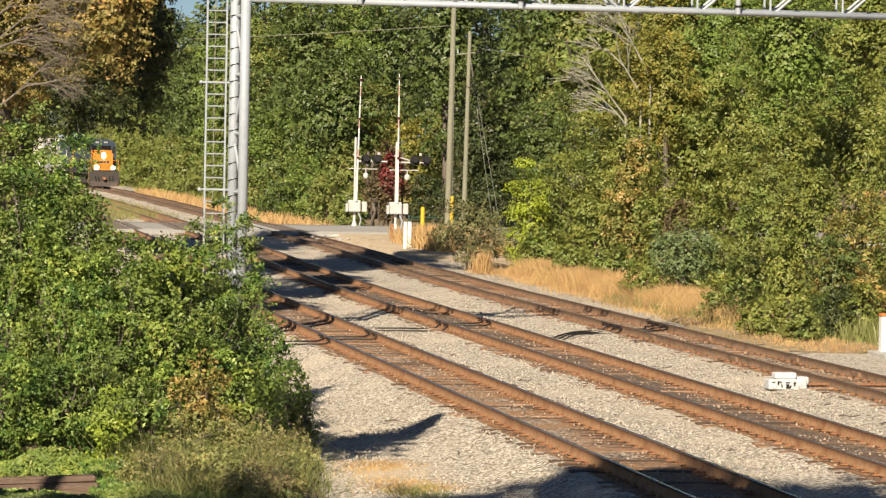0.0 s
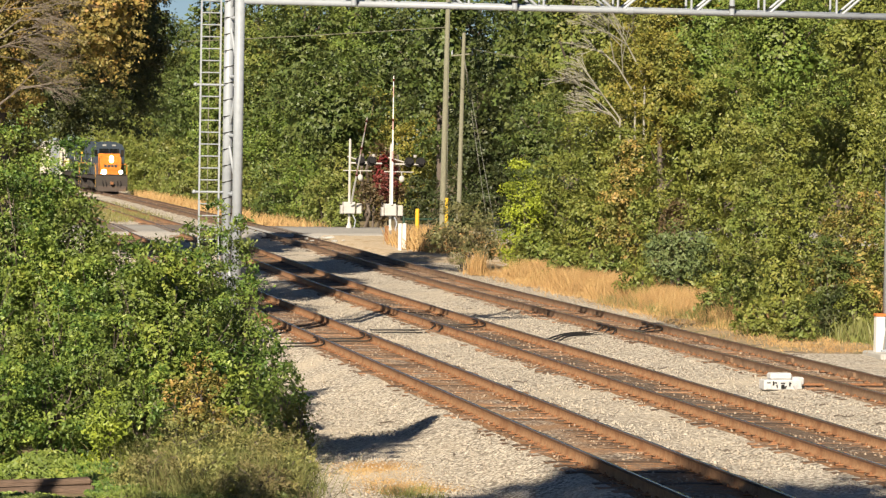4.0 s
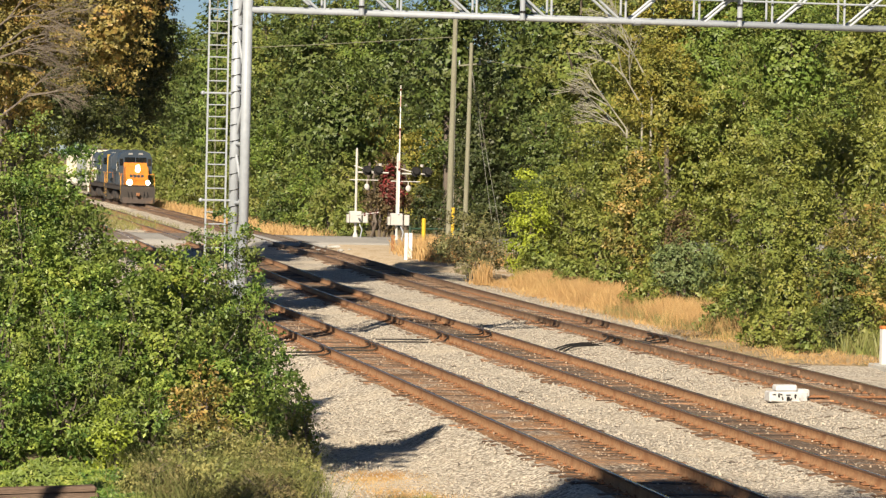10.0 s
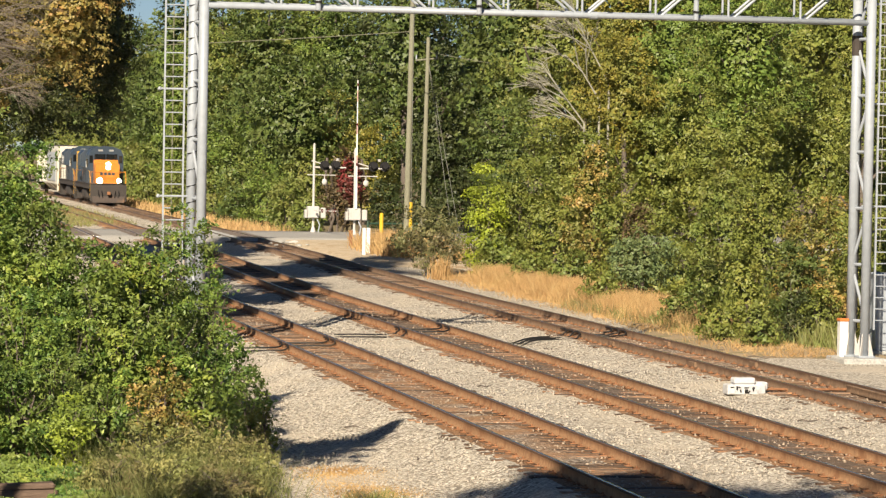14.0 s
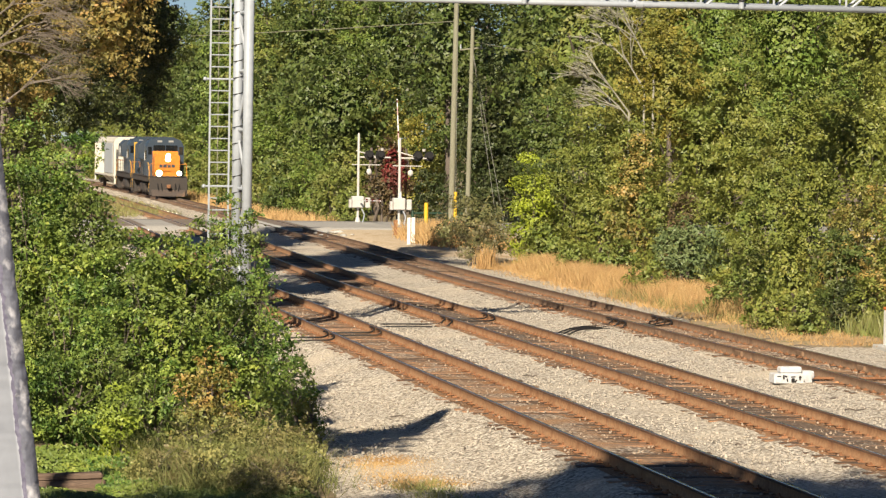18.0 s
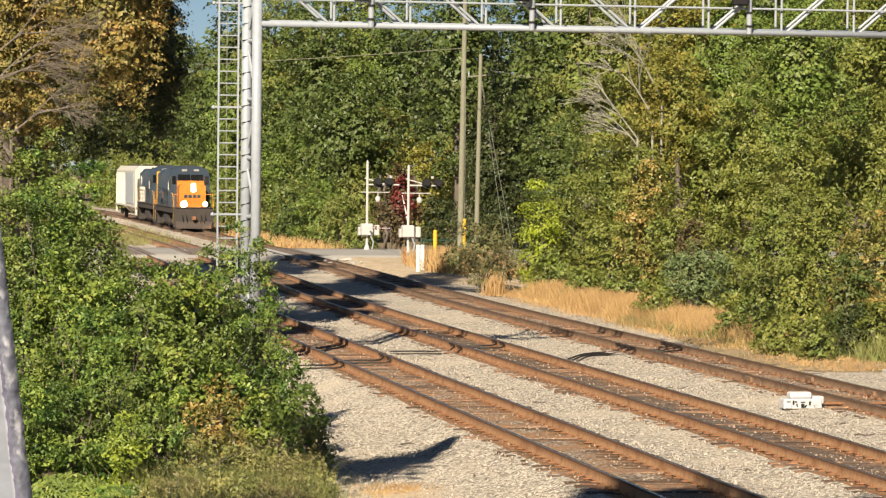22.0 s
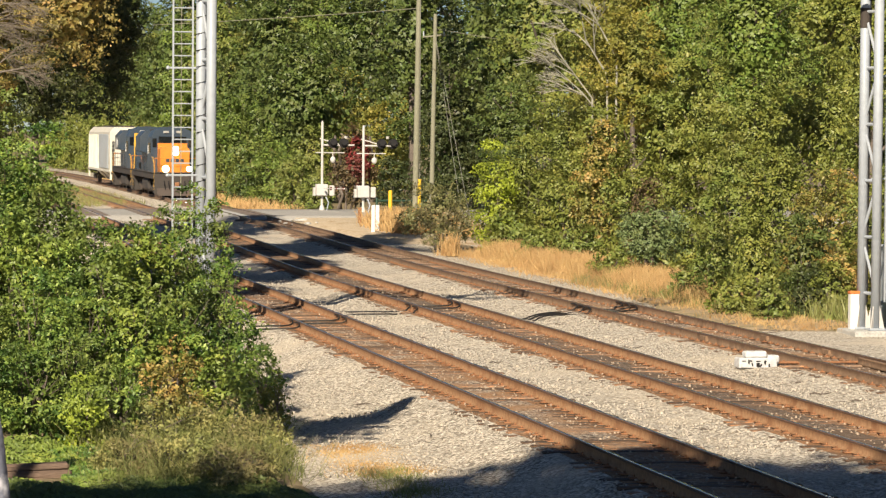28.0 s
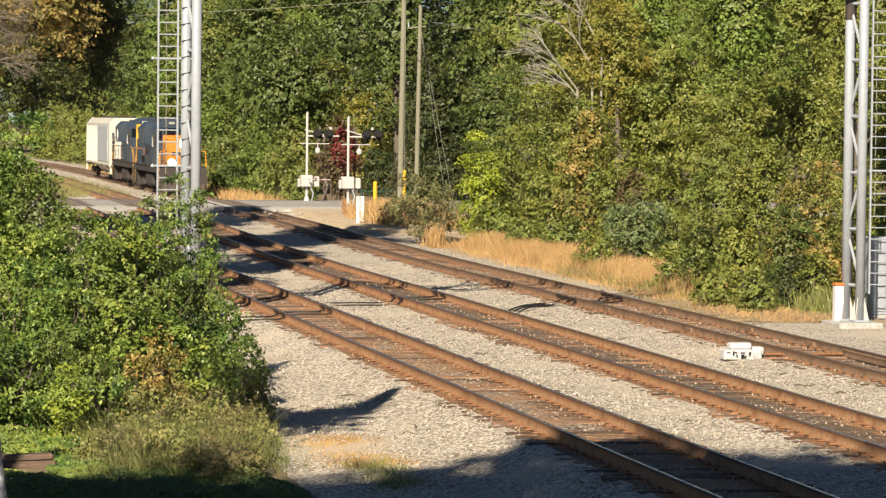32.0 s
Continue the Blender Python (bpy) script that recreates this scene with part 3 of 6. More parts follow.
def switch_machine():
    t = thing("switch_machine", pose(19.58, 64.2, -0.24, 0, 0, 2), "white painted electric switch machine beside the track", "switch machine")
    bm = B()
    box(bm, -0.46, 0.40, -0.20, 0.16, 0, 0.22, 0.02)
    part("body", bm, CHALKY, t)
    bm = B()
    box(bm, -0.30, 0.18, -0.16, 0.14, 0.222, 0.36, 0.03)
    part("gear_cover", bm, CHALKY, t)
    bm = B()
    box(bm, 0.20, 0.46, -0.17, 0.13, 0.10, 0.27, 0.03)
    part("motor_cover", bm, CHALKY, t)
    for x, w, z in ((-0.27, 0.03, 0.10), (-0.08, 0.07, 0.03), (0.10, 0.025, 0.08), (0.24, 0.10, 0.02)):
        bm = B()
        box(bm, x, x + w, -0.235, -0.2, z, z + 0.09, 0.008)
        part("latch", bm, BLACK, t, "dark latch")
    for x, w, z, h, tilt in ((-0.20, 0.05, 0.15, 0.03, 20), (-0.17, 0.03, 0.07, 0.07, -15), (-0.04, 0.10, 0.14, 0.025, 0), (0.02, 0.03, 0.05, 0.07, 30), (0.12, 0.06, 0.13, 0.03, -25), (-0.36, 0.08, 0.15, 0.02, 0)):
        bm = B()
        box(bm, -w / 2, w / 2, -0.006, 0.0, -h / 2, h / 2)
        part("marking", bm, BLACK, t, "dark illegible marking").matrix_basis = pose(x, -0.204, z + 0.01, 0, tilt, 0)
    # black block in place of the shade below the motor cover
    bm = B()
    box(bm, 0.19, 0.45, -0.20, -0.172, 0.005, 0.095, 0.005)
    part("recess_shade", bm, BLACK, t, "black block standing for the shade under the motor")
    bm = B()
    box(bm, -0.42, -0.30, -0.24, -0.202, 0.02, 0.12, 0.01)
    part("step", bm, CHALKY, t)
    bm = B()
    rod(bm, (0.30, -0.24, 0.06), (0.30, -0.17, 0.06), 0.075, sides=14)
    part("motor_end", bm, CHALKY, t)
    bm = B()
    pipe(bm, [(0.44, -0.1, 0.06), (0.62, -0.16, 0.02), (0.8, -0.1, 0.03)], 0.03)
    part("cable_hose", bm, BLACK, t)
    rods = thing("switch_rods", Matrix(), "rusty switch rods and long head ties under the points", "switch rods")
    for y in (63.75, 64.65):
        bm = B()
        box(bm, 19.98, 22.7, y - 0.12, y + 0.12, -0.33, -0.165, 0.012)
        part("head_tie", bm, TIE, rods, "long weathered head tie")
    for y in (64.1, 64.25):
        bm = B()
        rod(bm, (20.0, y, -0.13), (21.9, y, -0.13), 0.022)
        part("rod", bm, RUST, rods)
    for x0, x1 in ((TRACKS[2] - GAUGE + 0.09, TRACKS[2] - GAUGE + 0.32), (TRACKS[2] + GAUGE - 0.22, TRACKS[2] + GAUGE - 0.45)):
        me = point_mesh([(x0 + (x1 - x0) * i / 12, 64 - 14 * i / 12) for i in range(13)])
        raw_part("point_rail", me, rods, "rusty tapered point rail")
    for k, y in enumerate((66.5, 71.2, 79.0)):
        for s in (-GAUGE, GAUGE):
            bm = B()
            box(bm, TRACKS[2] + s - 0.09, TRACKS[2] + s + 0.06, y, y + 0.5, -0.165, -0.045, 0.01)
            part("joint_bar", bm, OLD_RAIL, rods)


switch_machine()


# ---- signal bridge ----
def signal_bridge():
    g = thing("signal_bridge", Matrix(), "galvanised steel signal bridge spanning three tracks", "signal bridge")
    YF, YB, LOW, TOP = 78.75, 79.3, 8.47, 10.0
    back = -0.2   # the rear frame is set a little to the side
    for x, out in ((9.5, -1), (27.28, 1)):
        tower = new("tower")
        tower.parent = g
        for y in (YF, YB):
            lx = x + (back if y == YB else 0)
            bm = B()
            rod(bm, (lx, y, -0.36), (lx, y, 11.0), 0.128, sides=20)
            leg = part("leg", bm, GALVANISED, tower, "round galvanised steel leg")
            for p in leg.data.polygons:
                p.use_smooth = len(p.vertices) == 4
            bm = B()
            box(bm, lx - 0.22, lx + 0.22, y - 0.22, y + 0.22, -0.42, -0.36, 0.01)
            plate = part("base_plate", bm, GALVANISED, tower, "galvanised base plate with gussets")
            for turn in (45, 135, 225, 315):
                bm = B()
                prism(bm, [(0.12, -0.36), (0.27, -0.36), (0.13, 0.22), (0.12, 0.22)], -0.012, 0.012)
                part("gusset", bm, GATE_WHITE, plate, "pale tapered gusset", pose(lx, y, 0, 0, 0, turn))
        z, flip = 0.55, False
        while z < 10.8:
            bm = B()
            rod(bm, (x, YF, z), (x + back, YB, z), 0.045)
            part("strut", bm, GALVANISED, tower)
            bm = B()
            a, b = ((x + back, YB), (x, YF)) if flip else ((x, YF), (x + back, YB))
            rod(bm, (*a, z + 0.05), (*b, z + 1.45), 0.04)
            part("brace", bm, GALVANISED, tower)
            z, flip = z + 1.5, not flip
        bm = B()
        box(bm, x - 0.72, x + 0.5, YF - 0.5, YB + 0.5, -0.75, -0.42, 0.03)
        part("footing", bm, CONCRETE, tower, "grey concrete footing")
        # the ladder stands on the outer side
        lx0, lx1, ly = x + out * 0.42, x + out * 0.92, YF + 0.5
        ladder = new("ladder")
        ladder.parent = g
        for lx in (lx0, lx1):
            bm = B()
            box(bm, lx - 0.022, lx + 0.022, ly - 0.03, ly + 0.03, 0.3, 11.2)
            part("stile", bm, GALVANISED, ladder)
        for k in range(34):
            bm = B()
            rod(bm, (lx0, ly, 0.55 + 0.305 * k), (lx1, ly, 0.55 + 0.305 * k), 0.017, sides=6)
            part("rung", bm, GALVANISED, ladder)
        for z in (3.6, 6.34, 9.0):
            bm = B()
            rod(bm, (x, ly, z), (lx1 + out * 0.1, ly, z), 0.028)
            bmesh.ops.create_icosphere(bm, subdivisions=1, radius=0.06, matrix=Matrix.Translation((lx1 + out * 0.13, ly, z)))
            part("standoff", bm, GALVANISED, ladder)
        bm = B()
        rod(bm, ((lx0 + lx1) / 2, ly + 0.35, 2.4), ((lx0 + lx1) / 2, ly + 0.35, 11), 0.014, sides=6)
        part("safety_rail", bm, POLE_WOOD, ladder, "thin dull yellowish safety rail")
        bm = B()
        rod(bm, (x + back + 0.16, YB + 0.03, 0.3), (x + back + 0.16, YB + 0.03, 10.8), 0.025)
        part("conduit", bm, BLACK, tower, "black cable run strapped to the leg")
        if out < 0:
            for k in range(22):
                bm = B()
                rod(bm, (x + back - 0.14, YB - 0.12, 0.9 + 0.42 * k), (x + back + 0.14, YB - 0.12, 0.9 + 0.42 * k + 0.07), 0.013, sides=5)
                part("strap", bm, BLACK, tower)
        else:
            # dark sleeve round the rear leg, just below the beam
            bm = B()
            rod(bm, (x + back, YB, 7.62), (x + back, YB, 8.15), 0.137, sides=16)
            part("dark_band", bm, UNDER, tower, "dark band round the leg below the beam")
    beam = new("beam")
    beam.parent = g
    for y in (YF, YB):
        for z in (LOW, TOP):
            bm = B()
            lift = 0.055 if y == YB else 0.0
            rod(bm, (9.5, y, z + lift), (27.28, y, z + lift), 0.076, sides=14)
            chord = part("chord", bm, GALVANISED, beam, "round steel chord")
            for p in chord.data.polygons:
                p.use_smooth = len(p.vertices) == 4
    n = 9
    step = (27.28 - 9.5) / n
    for k in range(n + 1):
        x = 9.5 + step * k
        for y in (YF, YB):
            if 0 < k < n:
                bm = B()
                rod(bm, (x, y, LOW), (x, y, TOP), 0.032)
                part("post", bm, GALVANISED, beam)
            if k < n:
                left = k < 5
                xa, xb = (x + 0.1, x + step - 0.1) if left else (x + step - 0.1, x + 0.1)
                bm = B()
                rod(bm, (xa, y, TOP), (xb, y, LOW), 0.036)
                part("diagonal", bm, GALVANISED, beam)
        bm = B()
        rod(bm, (x, YF, LOW), (x, YB, LOW), 0.03)
        part("cross_tie", bm, GALVANISED, beam)
        if k < n:
            bm = B()
            rod(bm, (x, YF, LOW + 0.02), (x + step, YB, LOW + 0.02), 0.026)
            part("cross_brace", bm, GALVANISED, beam)
    bm = B()
    rod(bm, (19.6, YF, LOW), (19.78, YF, LOW), 0.1, sides=14)
    part("splice", bm, GALVANISED, beam, "bolted splice sleeve")
    # cable rails along the front of the beam
    for z, y in ((0.62, YF - 0.12), (1.0, YB + 0.1)):
        bm = B()
        rod(bm, (9.7, y, LOW + z), (27.1, y, LOW + z), 0.026)
        part("cable_rail", bm, GALVANISED, beam)
    for x in (12.4, 16.6, 22.4):
        mast = new("signal_mast")
        mast.parent = g
        bm = B()
        rod(bm, (x, YF - 0.18, LOW - 0.05), (x, YF - 0.18, 12.0), 0.07, sides=12)
        part("mast_pipe", bm, GALVANISED, mast)
        bm = B()
        box(bm, x - 0.5, x - 0.1, YF - 0.5, YF - 0.25, 9.15, 10.5, 0.04)
        part("signal_head", bm, BLACK, mast, "black signal head")
        for z in (8.6, 8.95):
            bm = B()
            rod(bm, (x, YF - 0.18, z), (x, YF - 0.18, z + 0.05), 0.095, sides=12)
            part("clamp", bm, BLACK, mast)


signal_bridge()


def relay_box():
    t = thing("relay_box", pose(26.86, 79.3, -0.6), "white equipment post with an orange cap beside the tower", "equipment post")
    bm = B()
    box(bm, -0.12, 0.12, -0.12, 0.12, 0, 1.12, 0.015)
    part("body", bm, WHITE, t)
    bm = B()
    box(bm, -0.135, 0.135, -0.135, 0.135, 1.12, 1.20, 0.015)
    part("cap", bm, ORANGE_TOP, t, "orange cap")
    cab = thing("signal_cabinet", pose(28.9, 81.5, -0.55), "grey steel signal cabinet behind the tower", "cabinet")
    bm = B()
    box(bm, -0.45, 0.45, -0.3, 0.3, 0.15, 2.3, 0.03)
    part("body", bm, GALVANISED, cab)
    for x in (-0.44, 0.01):
        bm = B()
        box(bm, x + 0.02, x + 0.41, -0.325, -0.302, 0.25, 2.2, 0.01)
        part("door", bm, GALVANISED, cab)
    bm = B()
    box(bm, -0.5, 0.5, -0.35, 0.35, -0.2, 0.15, 0.02)
    part("plinth", bm, CONCRETE, cab)


relay_box()


# ---- level crossing ----
ARMS = []


def crossing_gate(x, y, towards, mast_top, label):
    """A crossing signal with flashing lamps and a gate arm that swings along the tracks."""
    t = thing("crossing_gate", pose(x, y, -0.2), label, "crossing gate", "crossing gates")
    bm = B()
    rod(bm, (0, 0, 0.3), (0, 0, mast_top), 0.075, sides=12)
    part("mast", bm, GATE_WHITE, t)
    bm = B()
    box(bm, -0.3, 0.3, -0.3, 0.3, -0.3, 0.1, 0.03)
    rod(bm, (0, 0, 0.1), (0, 0, 0.45), 0.2, 0.1, 10)
    part("base", bm, GATE_WHITE, t, "white flared cast base")
    bm = B()
    rod(bm, (0, 0, mast_top), (0, 0, mast_top + 0.08), 0.05, sides=10)
    part("mast_cap", bm, GATE_WHITE, t)
    # mechanism with its counterweights
    mech = new("mechanism")
    mech.parent = t
    bm = B()
    box(bm, -0.38, 0.32, -0.36, 0.30, 1.0, 1.7, 0.05)
    part("housing", bm, GATE_WHITE, mech, "white gate mechanism housing")
    bm = B()
    box(bm, -0.55, -0.40, -0.30, 0.12, 1.0, 1.5, 0.03)
    part("counterweight", bm, GATE_WHITE, mech)
    bm = B()
    box(bm, 0.42, 0.72, -0.22, 0.1, 1.0, 1.62, 0.04)
    part("counterweight", bm, GATE_WHITE, mech)
    bm = B()
    pipe(bm, [(0.2, -0.2, 0.95), (0.35, -0.3, 0.6), (0.25, -0.3, 0.15)], 0.04)
    part("conduit", bm, GALVANISED, mech)
    # lamps
    lamps = new("lamp_arm")
    lamps.parent = t
    bm = B()
    rod(bm, (0, 0, 4.0), (1.9, -0.1, 4.0), 0.05)
    rod(bm, (-0.15, 0, 4.38), (1.0, -0.1, 4.05), 0.035)
    rod(bm, (-0.4, 0, 3.55), (1.3, -0.1, 3.55), 0.03)
    part("bracket", bm, GATE_WHITE, lamps)
    for lx in ((0.62, 1.28) if x < 29 else (1.05, 1.72)):
        head = new("flasher")
        head.parent = lamps
        bm = B()
        rod(bm, (lx, -0.12, 4.12), (lx, -0.02, 4.12), 0.29, sides=20)
        part("backplate", bm, BLACK, head, "round black backplate")
        bm = B()
        rod(bm, (lx, -0.36, 4.16), (lx, -0.12, 4.12), 0.16, 0.2, 14)
        part("hood", bm, BLACK, head)
        bm = B()
        rod(bm, (lx, -0.15, 4.11), (lx, -0.13, 4.11), 0.14, sides=16)
        part("lens", bm, RED_LENS, head, "unlit dark red lens")
    bm = B()
    rod(bm, (1.4, -0.06, 4.4), (1.4, -0.06, 4.55), 0.09, 0.11, 10)
    part("cross_light", bm, GATE_WHITE, lamps)
    bm = B()
    bmesh.ops.create_uvsphere(bm, u_segments=12, v_segments=8, radius=0.16, matrix=Matrix.Translation((0.62, -0.1, 3.15)) @ Matrix.Diagonal((1, 0.7, 1.2, 1)))
    rod(bm, (0.62, -0.1, 3.3), (0.62, -0.1, 3.55), 0.03)
    part("bell", bm, GATE_WHITE, t, "white crossing bell")
    arm = new("gate_arm")
    arm.parent = t
    for k in range(12):
        bm = B()
        w = 0.055 - 0.0025 * k
        box(bm, -w, w, -0.03, 0.03, 0.2 + 0.62 * k, 0.2 + 0.62 * (k + 1), 0.008)
        part("arm_band", bm, PALE_RED if k in (4, 7, 10) else WHITE, arm)
    for z in (2.8, 5.1, 7.4):
        bm = B()
        rod(bm, (0, -0.10, z), (0, 0.10, z), 0.06, sides=10)
        part("arm_lamp", bm, RED_LENS, arm)
    ARMS.append((arm, towards))
    return t


crossing_gate(28.5, 181.5, -1, 5.35, "white crossing gate with black lamps, its arm coming down first")
crossing_gate(30.2, 177.0, 1, 5.1, "white crossing gate with black lamps, its arm coming down last")


def bollard(x, y, z, h, r, mat, name, label, cat, square=False):
    bm = B()
    if square:
        box(bm, -r, r, -r * 0.6, r * 0.6, 0, h, 0.02)
    else:
        rod(bm, (0, 0, 0), (0, 0, h), r, sides=14)
        rod(bm, (0, 0, h), (0, 0, h + 0.05), r, r * 0.5, 14)
    ob = part(name, bm, mat, None, label, pose(x, y, z))
    tagged(ob, "", cat)


bollard(29.55, 164.5, -0.3, 1.75, 0.11, YELLOW, "bollard", "yellow painted steel bollard", "bollard")
bollard(26.15, 150.3, -0.4, 1.45, 0.085, WHITE, "marker_post", "white marker post beside the sandy verge", "post", True)
bollard(26.75, 152.5, -0.4, 1.4, 0.095, WHITE, "marker_post", "white marker post beside the sandy verge", "post", True)
bollard(27.3, 161.0, -0.35, 1.0, 0.1, RUST, "rusty_post", "short rust-brown steel post beside the verge", "post", True)


def rubble():
    """Pale broken concrete beside the crossing."""
    rng = random.Random(4)
    for k in range(14):
        bm = B()
        bmesh.ops.create_icosphere(bm, subdivisions=1, radius=rng.uniform(0.08, 0.2))
        for v in bm.verts:
            v.co = Vector((v.co.x * 1.5, v.co.y * 1.1, v.co.z * 0.5)) * rng.uniform(0.75, 1.2)
        ob = part("rubble", bm, CONCRETE, None, "pale lump of broken concrete beside the crossing", pose(rng.uniform(22.9, 25.0), rng.uniform(157, 167.5), -0.12 if k < 9 else -0.16, 0, 0, rng.uniform(0, 180)))
        tagged(ob, "", "rubble", "concrete rubble")


rubble()


def field_gate():
    t = thing("pipe_gate", pose(31.6, 172, -0.3), "dark green pipe gate behind the crossing", "gate")
    for z in (0.45, 1.05):
        bm = B()
        rod(bm, (-1.5, 0, z), (3.4, 0.5, z), 0.055)
        part("pipe", bm, DARK_GREEN, t)
    for x in (-1.5, 3.4):
        bm = B()
        rod(bm, (x, 0.1 * x, 0), (x, 0.1 * x, 1.2), 0.07)
        part("gate_post", bm, DARK_GREEN, t)


field_gate()


# ---- utility poles and wires ----
def utility_pole(x, y, top, r, arm, label):
    t = thing("utility_pole", pose(x, y, -0.6), label, "utility pole", "utility poles")
    bm = B()
    rod(bm, (0, 0, 0), (0.16, 0, top + 0.6), r, r * 0.72, 16)
    part("pole", bm, POLE_WOOD, t, smooth=False)
    if arm:
        bm = B()
        rod(bm, (-0.55, 0, top - 0.7), (0.75, 0, top - 0.55), 0.05, sides=6)
        part("crossarm", bm, POLE_WOOD, t)
        for dx in (-0.5, 0.65):
            bm = B()
            rod(bm, (dx, 0, top - 0.62), (dx, 0, top - 0.38), 0.05, 0.03)
            part("insulator", bm, GALVANISED, t)
        for dx in (0.35, 0.8):
            bm = B()
            rod(bm, (0.12, 0, top - 0.4), (dx + 1.2, -1.5, 0), 0.012, sides=5)
            part("guy_wire", bm, WIRE, t)
    else:
        bm = B()
        rod(bm, (0.17, -0.30, 0), (0.19, -0.28, 2.7), 0.09, sides=8)
        part("guy_guard", bm, YELLOW, t, "yellow plastic guy guard")
        bm = B()
        rod(bm, (0.19, -0.28, 2.6), (0.2, -0.1, top), 0.012, sides=5)
        part("guy_wire", bm, WIRE, t)
    return t


utility_pole(31.0, 165.0, 14.5, 0.175, False, "tall weathered wooden utility pole with a yellow guy guard")
utility_pole(32.85, 170.0, 11.2, 0.145, True, "shorter weathered wooden utility pole with a crossarm")


def wire(name, a, b, sag, r):
    a, b = Vector(a), Vector(b)
    pts = [a.lerp(b, k / 14) - Vector((0, 0, sag * 4 * (k / 14) * (1 - k / 14))) for k in range(15)]
    tagged(new(name, tube(name, pts, r, POLE_WOOD, 5)), "thin weathered overhead wire between poles", "wire", "overhead wires")


wire("overhead_wire", (31.1, 165, 11.3), (-6, 235, 11.5), 0.5, 0.022)
wire("overhead_wire", (32.9, 170, 10.4), (52, 178, 9.6), 0.5, 0.018)


# ---- train ----
WHEELS = []   # (wheelset, place on its thing)


def wheelset(parent, y, r=0.51):
    w = new("wheelset")
    w.parent = parent
    for s in (-GAUGE, GAUGE):
        bm = B()
        rod(bm, (s - 0.06, 0, 0), (s + 0.06, 0, 0), r, sides=24)
        rod(bm, (s * 0.93 - 0.012, 0, 0), (s * 0.93 + 0.012, 0, 0), r + 0.03, sides=24)
        rod(bm, (s - 0.075, 0, 0), (s + 0.075, 0, 0), r * 0.3, sides=12)
        for k in range(3):
            a = k * 2.094
            box(bm, s - 0.07, s + 0.07, r * 0.6 * math.cos(a) - 0.05, r * 0.6 * math.cos(a) + 0.05, r * 0.6 * math.sin(a) - 0.05, r * 0.6 * math.sin(a) + 0.05)
        part("wheel", bm, UNDER, w, "grimy steel wheel")
    bm = B()
    rod(bm, (-GAUGE, 0, 0), (GAUGE, 0, 0), 0.09)
    part("axle", bm, UNDER, w)
    w.matrix_basis = pose(0, y, r)
    WHEELS.append((w, y, r))
    return w


def truck(parent, y, axles, spread_y):
    t = new("truck")
    t.parent = parent
    for s in (-1, 1):
        bm = B()
        x = s * 1.02
        box(bm, min(x, x + s * 0.12), max(x, x + s * 0.12), y - spread_y - 0.5, y + spread_y + 0.5, 0.55, 0.82, 0.03)
        for k in range(axles):
            ay = y - spread_y + 2 * spread_y * k / (axles - 1)
            box(bm, min(x, x + s * 0.2), max(x, x + s * 0.2), ay - 0.2, ay + 0.2, 0.36, 0.7, 0.03)
        for k in range(axles - 1):
            ay = y - spread_y + 2 * spread_y * (k + 0.5) / (axles - 1)
            rod(bm, (x + s * 0.1, ay, 0.3), (x + s * 0.1, ay, 0.62), 0.12, sides=10)
        part("side_frame", bm, UNDER, t, "grimy cast side frame")
    for k in range(axles):
        wheelset(parent, y - spread_y + 2 * spread_y * k / (axles - 1), 0.51 if axles == 3 else 0.46)
    return t


